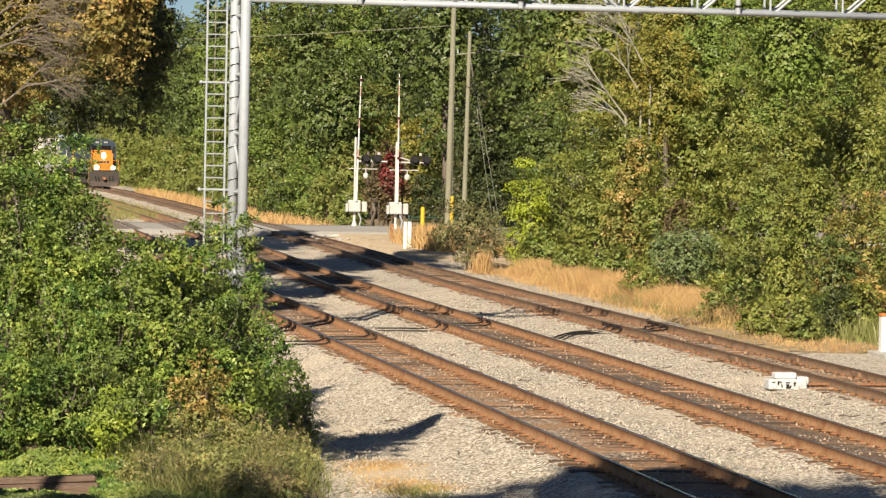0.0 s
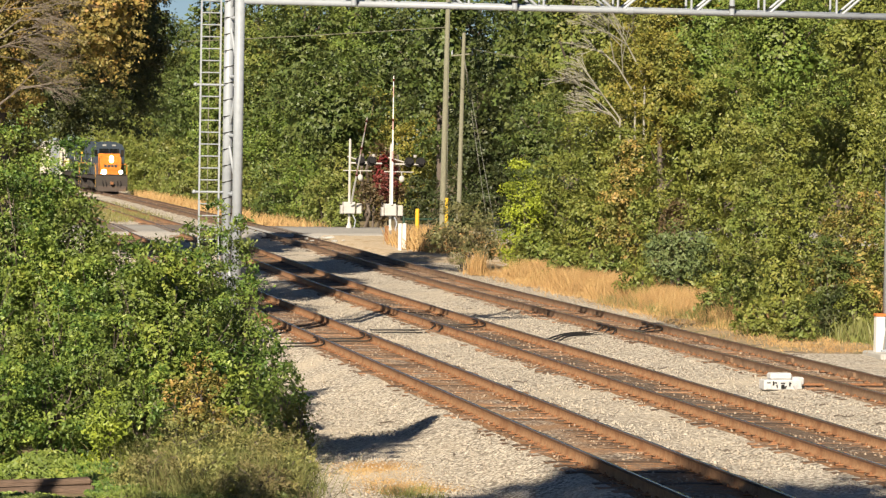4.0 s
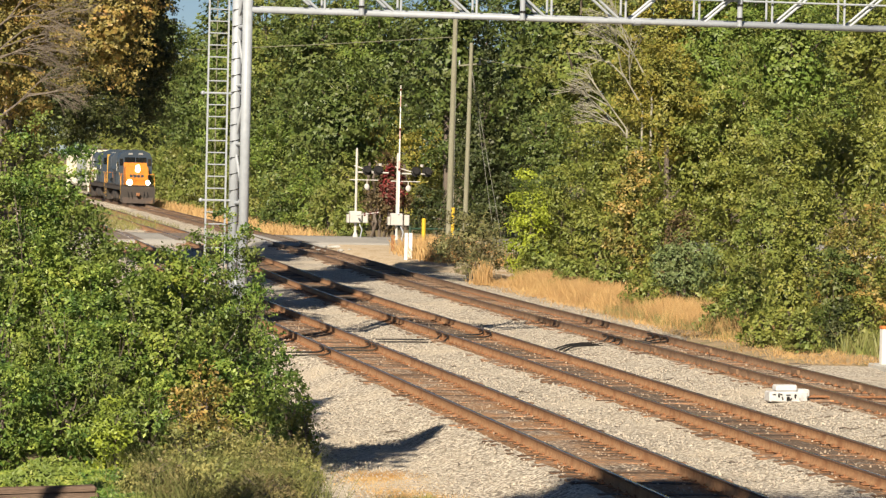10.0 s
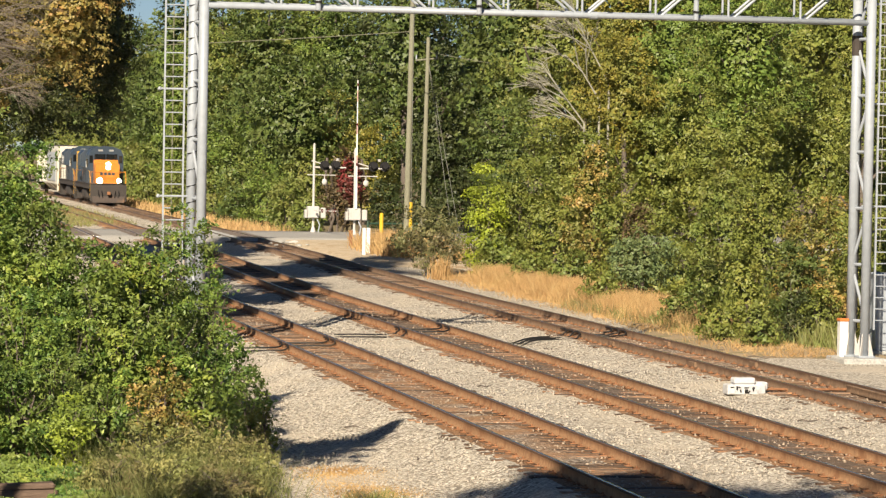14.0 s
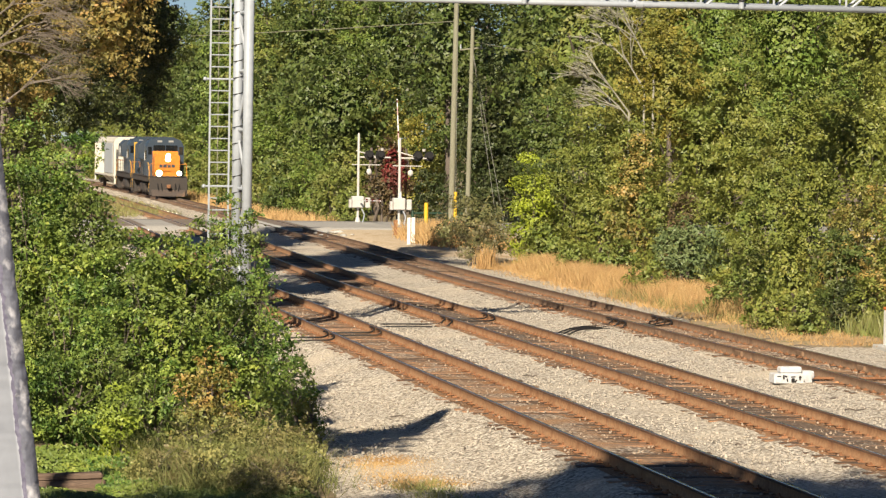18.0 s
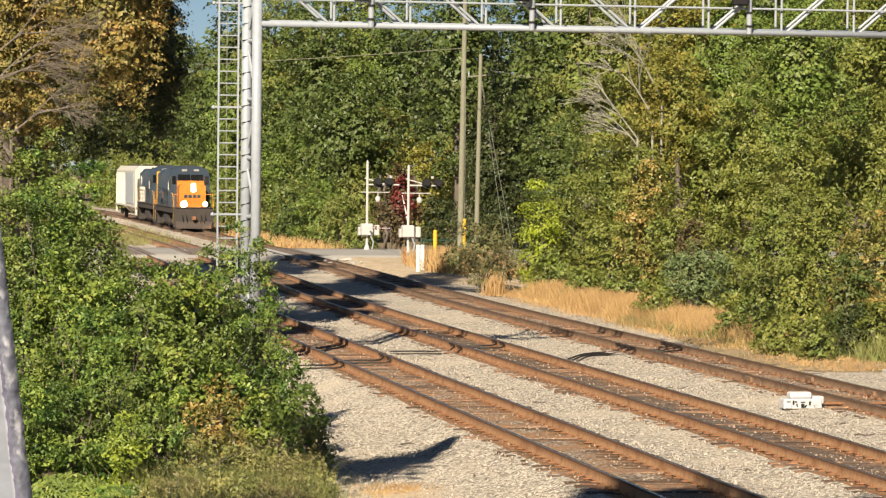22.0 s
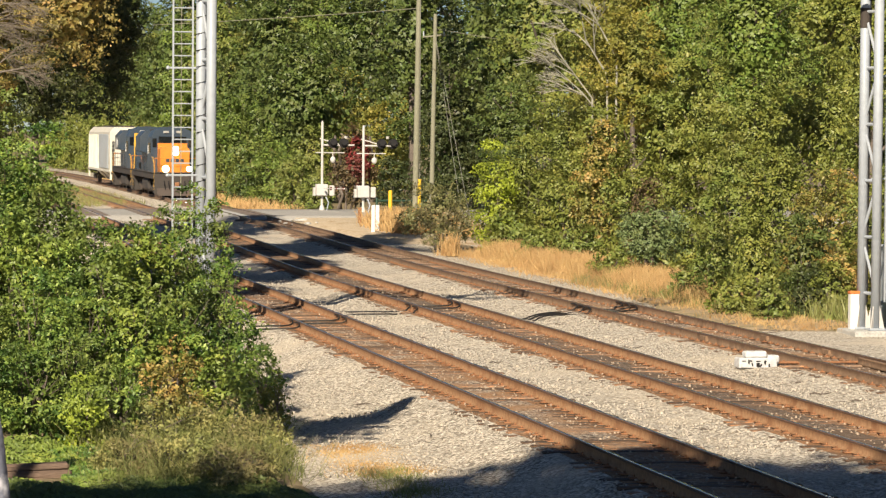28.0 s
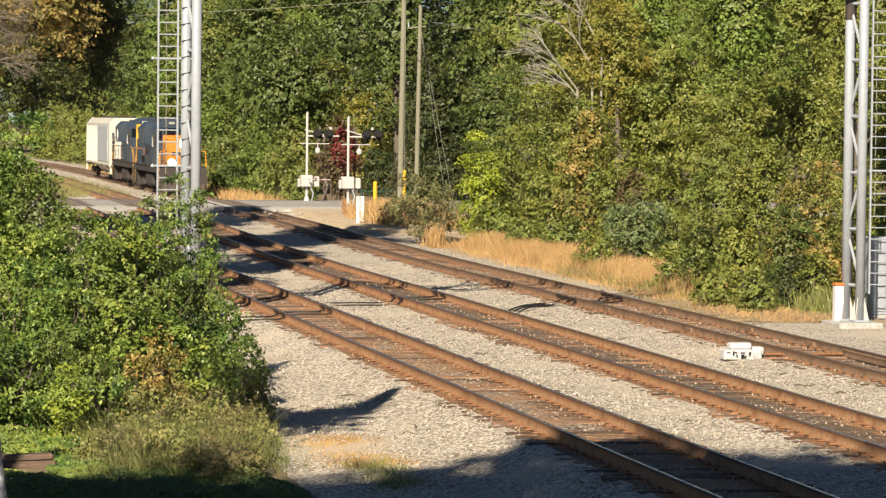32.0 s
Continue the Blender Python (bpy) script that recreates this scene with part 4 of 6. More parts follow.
def locomotive(lead, label):
    """A four-axle road locomotive; its front looks towards -y, its base point is at the front coupler on the rail."""
    t = thing("locomotive", Matrix(), label, "locomotive", "diesel locomotives")
    L = 17.3
    bm = B()
    box(bm, -1.52, 1.52, 0.55, L - 0.55, 1.22, 1.62, 0.04)
    part("underframe", bm, UNDER, t, "grimy dark underframe")
    bm = B()
    box(bm, -1.56, 1.56, 0.5, L - 0.5, 1.62, 1.68, 0.01)
    part("walkway", bm, UNDER, t)
    for sgn, y0, nm in ((1, 0.18, "front"), (-1, L - 0.18, "rear")):
        bm = B()
        prism(bm, [(-1.5, 0.18), (1.5, 0.18), (1.5, 1.55), (-1.5, 1.55)], min(y0, y0 + sgn * 0.4), max(y0, y0 + sgn * 0.4))
        part("pilot", bm, UNDER, t, "grey grimy pilot plate")
        bm = B()
        prism(bm, [(-1.3, 0.10), (1.3, 0.10), (1.35, 0.62), (-1.35, 0.62)], min(y0 - sgn * 0.16, y0), max(y0 - sgn * 0.16, y0))
        part("snow_plow", bm, PLOW, t, "worn grey snow plow")
        bm = B()
        box(bm, -0.14, 0.14, min(y0 - sgn * 0.55, y0), max(y0 - sgn * 0.55, y0), 0.74, 1.02, 0.03)
        part("coupler", bm, RUST, t)
        for x in (-0.85, -0.55, 0.55, 0.85):
            bm = B()
            pipe(bm, [(x, y0 - sgn * 0.02, 1.1), (x, y0 - sgn * 0.2, 0.85), (x * 0.9, y0 - sgn * 0.22, 0.55)], 0.03, 6)
            part("air_hose", bm, BLACK, t)
        for s in (-1, 1):
            for k in range(4):
                bm = B()
                box(bm, s * 1.52 - 0.04, s * 1.52 + 0.04, min(y0 + sgn * 0.05, y0 + sgn * 0.75), max(y0 + sgn * 0.05, y0 + sgn * 0.75), 0.32 + 0.33 * k, 0.36 + 0.33 * k)
                part("step", bm, UNDER, t)
    bm = B()
    box(bm, -1.38, 1.38, 6.4, 10.9, 0.28, 1.2, 0.18)
    part("fuel_tank", bm, UNDER, t, "rounded grimy fuel tank")
    for s in (-1, 1):
        bm = B()
        rod(bm, (s * 1.30, 6.6, 1.35), (s * 1.30, 10.7, 1.35), 0.14, sides=12)
        part("air_reservoir", bm, UNDER, t)
    truck(t, 3.7, 2, 1.37)
    truck(t, L - 3.7, 2, 1.37)
    # short hood, cab, long hood
    bm = B()
    prism(bm, [(-1.0, 1.68), (1.0, 1.68), (1.0, 3.28), (0.8, 3.42), (-0.8, 3.42), (-1.0, 3.28)], 1.35, 3.1)
    part("nose", bm, GOLD if lead else BLUE, t, "gold-yellow short hood" if lead else "dark blue short hood")
    cab = new("cab")
    cab.parent = t
    bm = B()
    prism(bm, [(-1.47, 1.68), (1.47, 1.68), (1.47, 4.05), (1.25, 4.52), (0.6, 4.78), (-0.6, 4.78), (-1.25, 4.52), (-1.47, 4.05)], 3.1, 5.5)
    part("cab_shell", bm, BLUE, cab, "dark blue cab")
    bm = B()
    prism(bm, [(-1.02, 1.70), (1.02, 1.70), (1.02, 3.66), (-1.02, 3.66)] if lead else [(-1.05, 1.70), (1.05, 1.70), (1.05, 4.3), (-1.05, 4.3)], 3.06, 3.1)
    part("cab_front", bm, GOLD if lead else YELLOW_STRIPE, cab, "gold-yellow cab front")
    for x0, x1 in ((-1.38, -1.1), (-0.96, -0.03), (0.03, 0.96), (1.1, 1.38)):
        bm = B()
        box(bm, x0, x1, 3.05, 3.095, 3.38 if abs(x0 + x1) > 1.5 else 3.69, 4.0 if abs(x0 + x1) > 1.5 else 4.12, 0.02)
        part("windscreen", bm, GLASS, cab, "dark windscreen pane")
    for s in (-1, 1):
        for y0, y1 in ((3.55, 4.2), (4.35, 5.0)):
            bm = B()
            box(bm, min(s * 1.47, s * 1.495), max(s * 1.47, s * 1.495), y0, y1, 3.0, 3.7, 0.01)
            part("side_window", bm, GLASS, cab, "dark cab side window")
        bm = B()
        box(bm, min(s * 1.47, s * 1.51), max(s * 1.47, s * 1.51), 5.05, 5.35, 2.9, 3.5, 0.01)
        part("panel", bm, WHITE, cab, "white panel on the cab side")
    for x in (-0.45, 0.45):
        bm = B()
        box(bm, x - 0.19, x + 0.19, 3.03, 3.12, 4.36, 4.52, 0.01)
        part("number_board", bm, NUMBER if lead else CONCRETE, cab, "pale number board, digits left out")
    bm = B()
    prism(bm, [(-0.95, 1.68), (0.95, 1.68), (0.95, 4.1), (0.7, 4.4), (-0.7, 4.4), (-0.95, 4.1)], 5.5, L - 1.4)
    part("long_hood", bm, BLUE, t, "dark blue long hood")
    for k in range(7):
        for s in (-1, 1):
            bm = B()
            y = 5.9 + k * 1.42
            box(bm, min(s * 0.95, s * 0.975), max(s * 0.95, s * 0.975), y, y + 1.28, 1.9, 3.4, 0.01)
            part("hood_door", bm, BLUE, t)
    bm = B()
    prism(bm, [(-1.5, 3.05), (-0.9, 2.9), (0.9, 2.9), (1.5, 3.05), (1.5, 4.1), (1.1, 4.5), (-1.1, 4.5), (-1.5, 4.1)], L - 6.2, L - 2.6)
    part("radiator", bm, BLUE, t, "flared dark blue radiator section")
    for k in range(3):
        bm = B()
        rod(bm, (0, L - 5.6 + k * 1.2, 4.48), (0, L - 5.6 + k * 1.2, 4.6), 0.55, sides=20)
        part("radiator_fan", bm, UNDER, t)
    bm = B()
    box(bm, -0.35, 0.35, 9.6, 10.9, 4.38, 4.68, 0.06)
    part("exhaust_stack", bm, UNDER, t)
    bm = B()
    box(bm, -0.8, 0.8, 6.0, 7.8, 4.38, 4.6, 0.05)
    part("dynamic_brake_hatch", bm, UNDER, t)
    bm = B()
    for dx in (-0.16, 0, 0.16):
        rod(bm, (dx, 4.1, 4.76), (dx, 3.65, 4.76), 0.04, 0.09, 8)
    rod(bm, (0, 4.1, 4.62), (0, 4.1, 4.76), 0.03)
    part("horn", bm, UNDER, t)
    # lights
    lamp = LAMP if lead else GLASS
    for x, z, y, r in ((0.06, 3.02, 1.31, 0.19), (0.06, 3.30, 1.29, 0.17), (-0.72, 1.93, 0.42, 0.23), (0.88, 1.93, 0.42, 0.17)):
        bm = B()
        rod(bm, (x, y + 0.12, z), (x, y, z), r + 0.03, sides=18)
        part("lamp_rim", bm, BLACK, t)
        bm = B()
        rod(bm, (x, y, z), (x, y - 0.015, z), r, sides=18)
        part("headlight", bm, lamp, t, "bright lit headlight" if lead else "unlit headlight")
    bm = B()
    for x, w in ((-0.62, 0.24), (-0.30, 0.26), (0.04, 0.24), (0.36, 0.24)):
        box(bm, x, x + w, 1.325, 1.345, 2.38, 2.60)
    part("lettering", bm, BLUE, t, "dark blue lettering drawn as bars")
    # handrails
    for s in (-1, 1):
        bm = B()
        x = s * 1.5
        for k in range(6):
            y = 5.9 + k * 2.1
            rod(bm, (x, y, 1.66), (x, y, 2.75), 0.018, sides=6)
        rod(bm, (x, 5.6, 2.72), (x, L - 0.7, 2.72), 0.018, sides=6)
        part("handrail", bm, BLUE, t, "thin dark handrail")
        for y0, a in ((0.75, 1), (L - 0.75, -1)):
            bm = B()
            pipe(bm, [(x, y0 - a * 0.2, 0.5), (x, y0 - a * 0.2, 2.1), (x, y0 + a * 0.7, 2.72), (x, y0 + a * 1.9, 2.72)], 0.022, 6)
            part("grab_rail", bm, YELLOW_STRIPE, t, "bent gold-yellow grab rail")
    for y in (0.55, L - 0.55):
        bm = B()
        for x in (-1.45, -0.75, 0.75, 1.45):
            rod(bm, (x, y, 1.66), (x, y, 2.65), 0.022, sides=6)
        rod(bm, (-1.45, y, 2.65), (1.45, y, 2.65), 0.022, sides=6)
        part("end_rail", bm, GOLD, t)
    if not lead:
        bm = B()
        rod(bm, (-1.48, L - 4.4, 3.5), (-1.53, L - 4.4, 3.5), 0.40, sides=24)
        part("emblem", bm, WHITE, t, "plain pale round emblem")
    return t


def hopper():
    t = thing("hopper_wagon", Matrix(), "cream covered hopper wagon with a pale grey side panel", "freight wagon")
    L = 23.0
    bm = B()
    prism(bm, [(-1.56, 1.25), (1.56, 1.25), (1.58, 4.3), (1.2, 4.72), (-1.2, 4.72), (-1.58, 4.3)], 1.1, L - 1.1)
    part("body", bm, HOPPER_PAINT, t)
    for s in (-1, 1):
        bm = B()
        box(bm, min(s * 1.575, s * 1.62), max(s * 1.575, s * 1.62), 2.2, 11.2, 1.4, 4.15, 0.02)
        part("side_panel", bm, PANEL_PAINT, t, "pale grey side panel")
        for k in range(7, 14):
            bm = B()
            y = 1.4 + k * 1.52
            box(bm, min(s * 1.56, s * 1.66), max(s * 1.56, s * 1.66), y - 0.05, y + 0.05, 1.3, 4.1)
            part("rib", bm, HOPPER_PAINT, t)
        bm = B()
        box(bm, min(s * 1.4, s * 1.62), max(s * 1.4, s * 1.62), 0.5, L - 0.5, 1.12, 1.3, 0.02)
        part("side_sill", bm, HOPPER_PAINT, t)
        for y in (0.55, L - 0.65):
            bm = B()
            box(bm, s * 1.5 - 0.08, s * 1.5 + 0.08, y, y + 0.12, 0.5, 3.9, 0.01)
            part("end_post", bm, HOPPER_PAINT, t)
    for y0, a in ((0.5, 1), (L - 0.5, -1)):
        bm = B()
        box(bm, -1.5, 1.5, min(y0, y0 + a * 0.5), max(y0, y0 + a * 0.5), 0.95, 1.25, 0.02)
        box(bm, -0.13, 0.13, min(y0 - a * 0.5, y0), max(y0 - a * 0.5, y0), 0.74, 1.0, 0.02)
        part("end_sill", bm, UNDER, t)
        bm = B()
        for k in range(9):
            rod(bm, (-1.45, y0, 1.4 + 0.33 * k), (-0.95, y0, 1.4 + 0.33 * k), 0.02, sides=6)
        part("end_ladder", bm, HOPPER_PAINT, t)
    for k in range(3):
        bm = B()
        y = 6.2 + k * 5.3
        prism(bm, [(-1.4, 1.25), (1.4, 1.25), (0.4, 0.35), (-0.4, 0.35)], y - 1.5, y + 1.5)
        part("hopper_outlet", bm, HOPPER_PAINT, t)
    bm = B()
    box(bm, -0.45, 0.45, 1.4, L - 1.4, 4.72, 4.84, 0.02)
    part("roof_walk", bm, UNDER, t)
    truck(t, 2.4, 2, 0.9)
    truck(t, L - 2.4, 2, 0.9)
    return t


TRAIN = [(locomotive(True, "leading dark blue locomotive with gold nose and lit headlights"), 0.0, 17.3),
         (locomotive(False, "second dark blue and gold locomotive coupled behind the first"), 18.0, 17.3),
         (hopper(), 36.0, 23.0)]


# ---- plants ----
def crown_leaves(rng, w, d, low, h, leaf, dens, fill=0.75):
    """Sprays of leaves on many overlapping boughs of uneven size that fill an egg-shaped envelope; larger shaded leaves deep inside."""
    mid, half = (low + h) / 2, (h - low) / 2
    scale = np.array([w, d, half])
    rb = min(max(0.38 * min(w, half), 0.26), 1.15)
    skin = 4 * math.pi * (((w * d) ** 1.6 + (w * half) ** 1.6 + (d * half) ** 1.6) / 3) ** (1 / 1.6)
    blobs = int(min(max(0.9 * skin / (math.pi * rb * rb), 12), 110))
    out = rng.normal(size=(blobs, 3))
    out /= np.linalg.norm(out, axis=1)[:, None]
    r = rb * (0.42 + 0.95 * rng.random(blobs) ** 1.3)
    c = out * np.maximum(scale - 0.75 * rb, 0.25 * scale) * (0.55 + 0.58 * rng.random((blobs, 1)) ** 0.8)
    per = 18
    n = int(dens * 0.72 * (4 * math.pi * r * r).sum() / (leaf * leaf) / per)
    k = rng.choice(blobs, size=n, p=r * r / (r * r).sum())
    u = rng.normal(size=(n, 3)) + 0.8 * out[k] + np.array([0, 0, 0.65])
    u /= np.linalg.norm(u, axis=1)[:, None]
    depth = 1.12 - 0.75 * rng.random(n) ** 1.3 + 0.12 * rng.normal(size=n)
    p = c[k] + u * (r[k] * depth)[:, None] * np.array([1.1, 1.1, 0.66])
    inside = np.zeros(n)
    for i in range(blobs):
        q = p - c[i]
        inside = np.maximum(inside, (1.0 - np.sqrt((q * q).sum(1)) / r[i]) * (k != i))
    p, u = p[inside < 0.22], u[inside < 0.22]
    # every spray is a flat, drooping group of leaves with a turn of its own
    way = u + 0.75 * rng.normal(size=u.shape)
    off = rng.normal(size=(len(p), per, 3)) * np.array([1.6, 1.6, 1.0]) * leaf
    off -= 0.75 * (off * way[:, None]).sum(2, keepdims=True) / np.maximum((way * way).sum(1), 0.2)[:, None, None] * way[:, None]
    p = (p[:, None] + off).reshape(-1, 3)
    u = np.repeat(way / np.linalg.norm(way, axis=1)[:, None], per, 0)
    # single twigs of leaves that stand out of the boughs
    ns, per = int(min(0.9 * skin / (rb * rb), 260)), 12
    o = rng.normal(size=(ns, 3))
    o /= np.linalg.norm(o, axis=1)[:, None]
    way = o + 0.5 * rng.normal(size=(ns, 3)) + np.array([0, 0, 0.35])
    way /= np.linalg.norm(way, axis=1)[:, None]
    reach = rb * (0.5 + 0.7 * rng.random(ns))
    along = rng.random((ns, per))
    sp = (o * scale * 0.82)[:, None] + way[:, None] * (reach[:, None] * along)[..., None] + 0.6 * leaf * rng.normal(size=(ns, per, 3))
    p, u = np.concatenate([p, sp.reshape(-1, 3)]), np.concatenate([u, np.repeat(o, per, 0)])
    m = int(fill * skin / (leaf * leaf * 2.8))
    v = rng.normal(size=(m, 3))
    v /= np.linalg.norm(v, axis=1)[:, None]
    q = v * scale * (0.34 + 0.24 * rng.random((m, 1)))
    size = np.concatenate([np.ones(len(p)), np.full(m, 1.7)])
    p, u = np.concatenate([p, q]), np.concatenate([u, v])
    p[:, 2] += mid
    ok = p[:, 2] > 0.02
    return p[ok], u[ok], size[ok]


def leaf_mesh(name, p, u, size, leaf, mat, rng, long=1.35, far=False, loose=0.42):
    """Each leaf a bent four-cornered blade turned roughly outwards."""
    n = len(p)
    nrm = u + loose * rng.normal(size=(n, 3)) + np.array([0, 0, 0.3])
    nrm /= np.linalg.norm(nrm, axis=1)[:, None]
    a = np.cross(nrm, rng.normal(size=(n, 3)))
    a /= np.linalg.norm(a, axis=1)[:, None]
    b = np.cross(nrm, a)
    s = (leaf * size * (0.55 + 0.75 * rng.random(n)))[:, None]
    if far:
        v = np.stack([p - a * s * 0.55, p + a * s * 0.45 - b * s * 0.5, p + a * s * 0.35 + b * s * 0.55], 1).reshape(-1, 3)
        return mesh_of(name, v, np.arange(3 * n).reshape(n, 3), mat)
    v = np.stack([p - a * s * 0.5 * long, p - b * s * 0.42 + nrm * s * 0.13, p + a * s * 0.5 * long, p + b * s * 0.42 + nrm * s * 0.13], 1).reshape(-1, 3)
    i = 4 * np.arange(n)[:, None]
    f = np.concatenate([i + np.array([0, 1, 2]), i + np.array([0, 2, 3])], 1).reshape(-1, 3)
    return mesh_of(name, v, f, mat)


def limbs(rng, bm, height, r, spread_w, low, count):
    """A tapered trunk with a few rising limbs."""
    lean = rng.normal(size=2) * 0.03 * height
    pts = [Vector((lean[0] * (k / 6) ** 2, lean[1] * (k / 6) ** 2, height * 0.85 * k / 6)) for k in range(7)]
    for k in range(6):
        rod(bm, pts[k], pts[k + 1], r * (1 - k / 7), r * (1 - (k + 1) / 7), 8)
    for k in range(count):
        z = low * 0.7 + (height * 0.75 - low * 0.7) * rng.random()
        a = 6.28 * rng.random()
        reach = spread_w * (0.4 + 0.45 * rng.random())
        p0 = pts[0].lerp(pts[6], min(z / (height * 0.85), 1))
        p1 = p0 + Vector((math.cos(a) * reach * 0.5, math.sin(a) * reach * 0.5, reach * 0.35))
        p2 = p0 + Vector((math.cos(a) * reach, math.sin(a) * reach, reach * 0.9))
        rod(bm, p0, p1, r * 0.4, r * 0.25, 6)
        rod(bm, p1, p2, r * 0.25, r * 0.08, 6)


WORDS = {"sage": "sage green", "lush": "lush green", "dark": "very dark green", "bright": "bright yellow-green", "withered": "withered brown", "green": "green", "deep": "dark green", "olive": "olive green", "gold": "golden yellow", "lime": "yellow-green", "fresh": "fresh green", "vine": "vine-grown green", "grey": "grey-green", "rust": "russet and green", "autumn": "autumn brown and gold", "reed": "reedy green", "weed": "dry weedy", "red": "dark red"}
SEED = [100]


def tree(x, y, z, w, h, tone, low=1.5, dens=1.0, leaf=0.3, reach=0.0):
    SEED[0] += 1
    rng = np.random.default_rng(SEED[0])
    turn = 0.0 if reach else float(rng.uniform(0, 360))
    t = thing("tree", pose(x, y, z, 0, 0, turn), WORDS[tone] + " leafy tree in the wood beside the railway", "tree", "trees")
    bm = B()
    limbs(rng, bm, h, 0.05 + 0.016 * h, w, max(low, 1), 7)
    part("trunk", bm, BARK, t)
    p, u, q = crown_leaves(rng, w * 1.3, w * 1.1, low, h, leaf, dens)
    p[:, 0] += reach
    raw_part("crown", leaf_mesh("crown", p, u, q, leaf, LEAVES[tone], rng, far=y > 130 or leaf > 0.3), t, WORDS[tone] + " foliage")
    return t


def shrub(x, y, z, w, h, tone, dens=1.0, leaf=0.15, low=None):
    SEED[0] += 1
    rng = np.random.default_rng(SEED[0])
    t = thing("shrub", pose(x, y, z, 0, 0, float(rng.uniform(0, 360))), WORDS[tone] + " shrub beside the railway", "shrub", "shrubs")
    bm = B()
    for k in range(5):
        a = 6.28 * rng.random()
        p1 = Vector((math.cos(a) * w * 0.45, math.sin(a) * w * 0.35, h * 0.62))
        rod(bm, (0.1 * math.cos(a), 0.1 * math.sin(a), 0), p1 * 0.55, 0.035, 0.025, 6)
        rod(bm, p1 * 0.55, p1, 0.025, 0.008, 6)
    for k in range(14 if y < 70 else 4):
        a, e = 6.28 * rng.random(), rng.uniform(0.3, 1.1)
        p0 = Vector((0, 0, h * rng.uniform(0.15, 0.6)))
        p2 = p0 + Vector((math.cos(a) * math.cos(e) * w, math.sin(a) * math.cos(e) * w * 0.8, math.sin(e) * h * 0.4))
        rod(bm, p0, p2, 0.012, 0.004, 4)
    part("stem", bm, BARK, t)
    p, u, q = crown_leaves(rng, w * 1.2, w * 0.95, -0.4 * h if low is None else low, h, leaf, dens * (0.92 if y < 70 else 1.0), 0.3 if y < 70 else 0.4)
    raw_part("crown", leaf_mesh("crown", p, u, q, leaf, LEAVES[tone], rng, 1.5 if y < 70 else 1.35, y > 130 or leaf > 0.3, 0.75 if y < 70 else 0.42), t, WORDS[tone] + " foliage")
    return t


# woods far behind the train
tree(19.0, 451.0, -0.50, 4.2, 28.4, "olive", low=-1.5, dens=0.80, leaf=0.36)
tree(24.3, 457.4, -0.50, 4.3, 28.9, "olive", low=-1.5, dens=0.80, leaf=0.36)
tree(29.5, 459.1, -0.50, 4.3, 29.1, "green", low=-1.5, dens=0.80, leaf=0.36)
tree(34.1, 452.0, -0.50, 4.2, 28.9, "green", low=-1.3, dens=0.80, leaf=0.36)
tree(37.4, 432.2, -0.50, 4.1, 28.0, "gold", low=-0.9, dens=0.80, leaf=0.36)
tree(43.3, 442.1, -0.50, 4.2, 23.6, "olive", low=-1.0, dens=0.80, leaf=0.36)
tree(46.8, 428.5, -0.50, 4.1, 23.9, "green", low=-0.8, dens=0.80, leaf=0.36)
tree(52.4, 434.7, -0.50, 4.1, 24.6, "gold", low=-0.8, dens=0.80, leaf=0.36)
# bank beside the line where the train comes from
shrub(28.9, 212.0, -0.50, 1.8, 4.8, "green", leaf=0.2)
tree(33.1, 217.0, -0.50, 2.6, 12.5, "deep", low=1.0, leaf=0.27)
shrub(29.8, 225.0, -0.50, 1.8, 5.1, "deep", leaf=0.2)
tree(34.4, 230.0, -0.50, 3.6, 11.5, "deep", low=1.0, leaf=0.27)
shrub(28.9, 238.0, -0.50, 1.8, 5.1, "green", leaf=0.2)
tree(33.5, 243.0, -0.50, 3.0, 10.4, "deep", low=1.0, leaf=0.27)
shrub(29.0, 251.0, -0.50, 2.2, 3.9, "green", leaf=0.2)
tree(34.2, 256.0, -0.50, 3.3, 10.3, "deep", low=1.0, leaf=0.27)
shrub(29.9, 264.0, -0.50, 1.9, 4.2, "green", leaf=0.2)
tree(34.9, 269.0, -0.50, 2.8, 11.4, "green", low=1.0, leaf=0.27)
shrub(30.1, 277.0, -0.50, 1.9, 3.9, "green", leaf=0.2)
tree(34.9, 282.0, -0.50, 3.2, 10.8, "green", low=1.0, leaf=0.27)
shrub(29.7, 290.0, -0.50, 2.3, 5.9, "green", leaf=0.2)
tree(35.2, 295.0, -0.50, 3.5, 14.9, "deep", low=1.0, leaf=0.27)
shrub(29.4, 303.0, -0.50, 1.9, 6.5, "green", leaf=0.2)
tree(33.6, 308.0, -0.50, 3.3, 14.6, "deep", low=1.0, leaf=0.27)
shrub(28.7, 316.0, -0.50, 1.8, 6.6, "olive", leaf=0.2)
tree(33.7, 321.0, -0.50, 3.0, 12.4, "deep", low=1.0, leaf=0.27)
shrub(30.1, 329.0, -0.50, 1.9, 5.8, "olive", leaf=0.2)
tree(34.7, 334.0, -0.50, 3.4, 14.7, "deep", low=1.0, leaf=0.27)
shrub(30.2, 342.0, -0.50, 1.7, 5.0, "green", leaf=0.2)
tree(34.3, 347.0, -0.50, 3.3, 13.9, "green", low=1.0, leaf=0.27)
shrub(29.3, 355.0, -0.50, 1.7, 5.5, "olive", leaf=0.2)
tree(34.9, 360.0, -0.50, 2.9, 13.7, "green", low=1.0, leaf=0.27)
shrub(29.6, 368.0, -0.50, 1.8, 6.3, "olive", leaf=0.2)
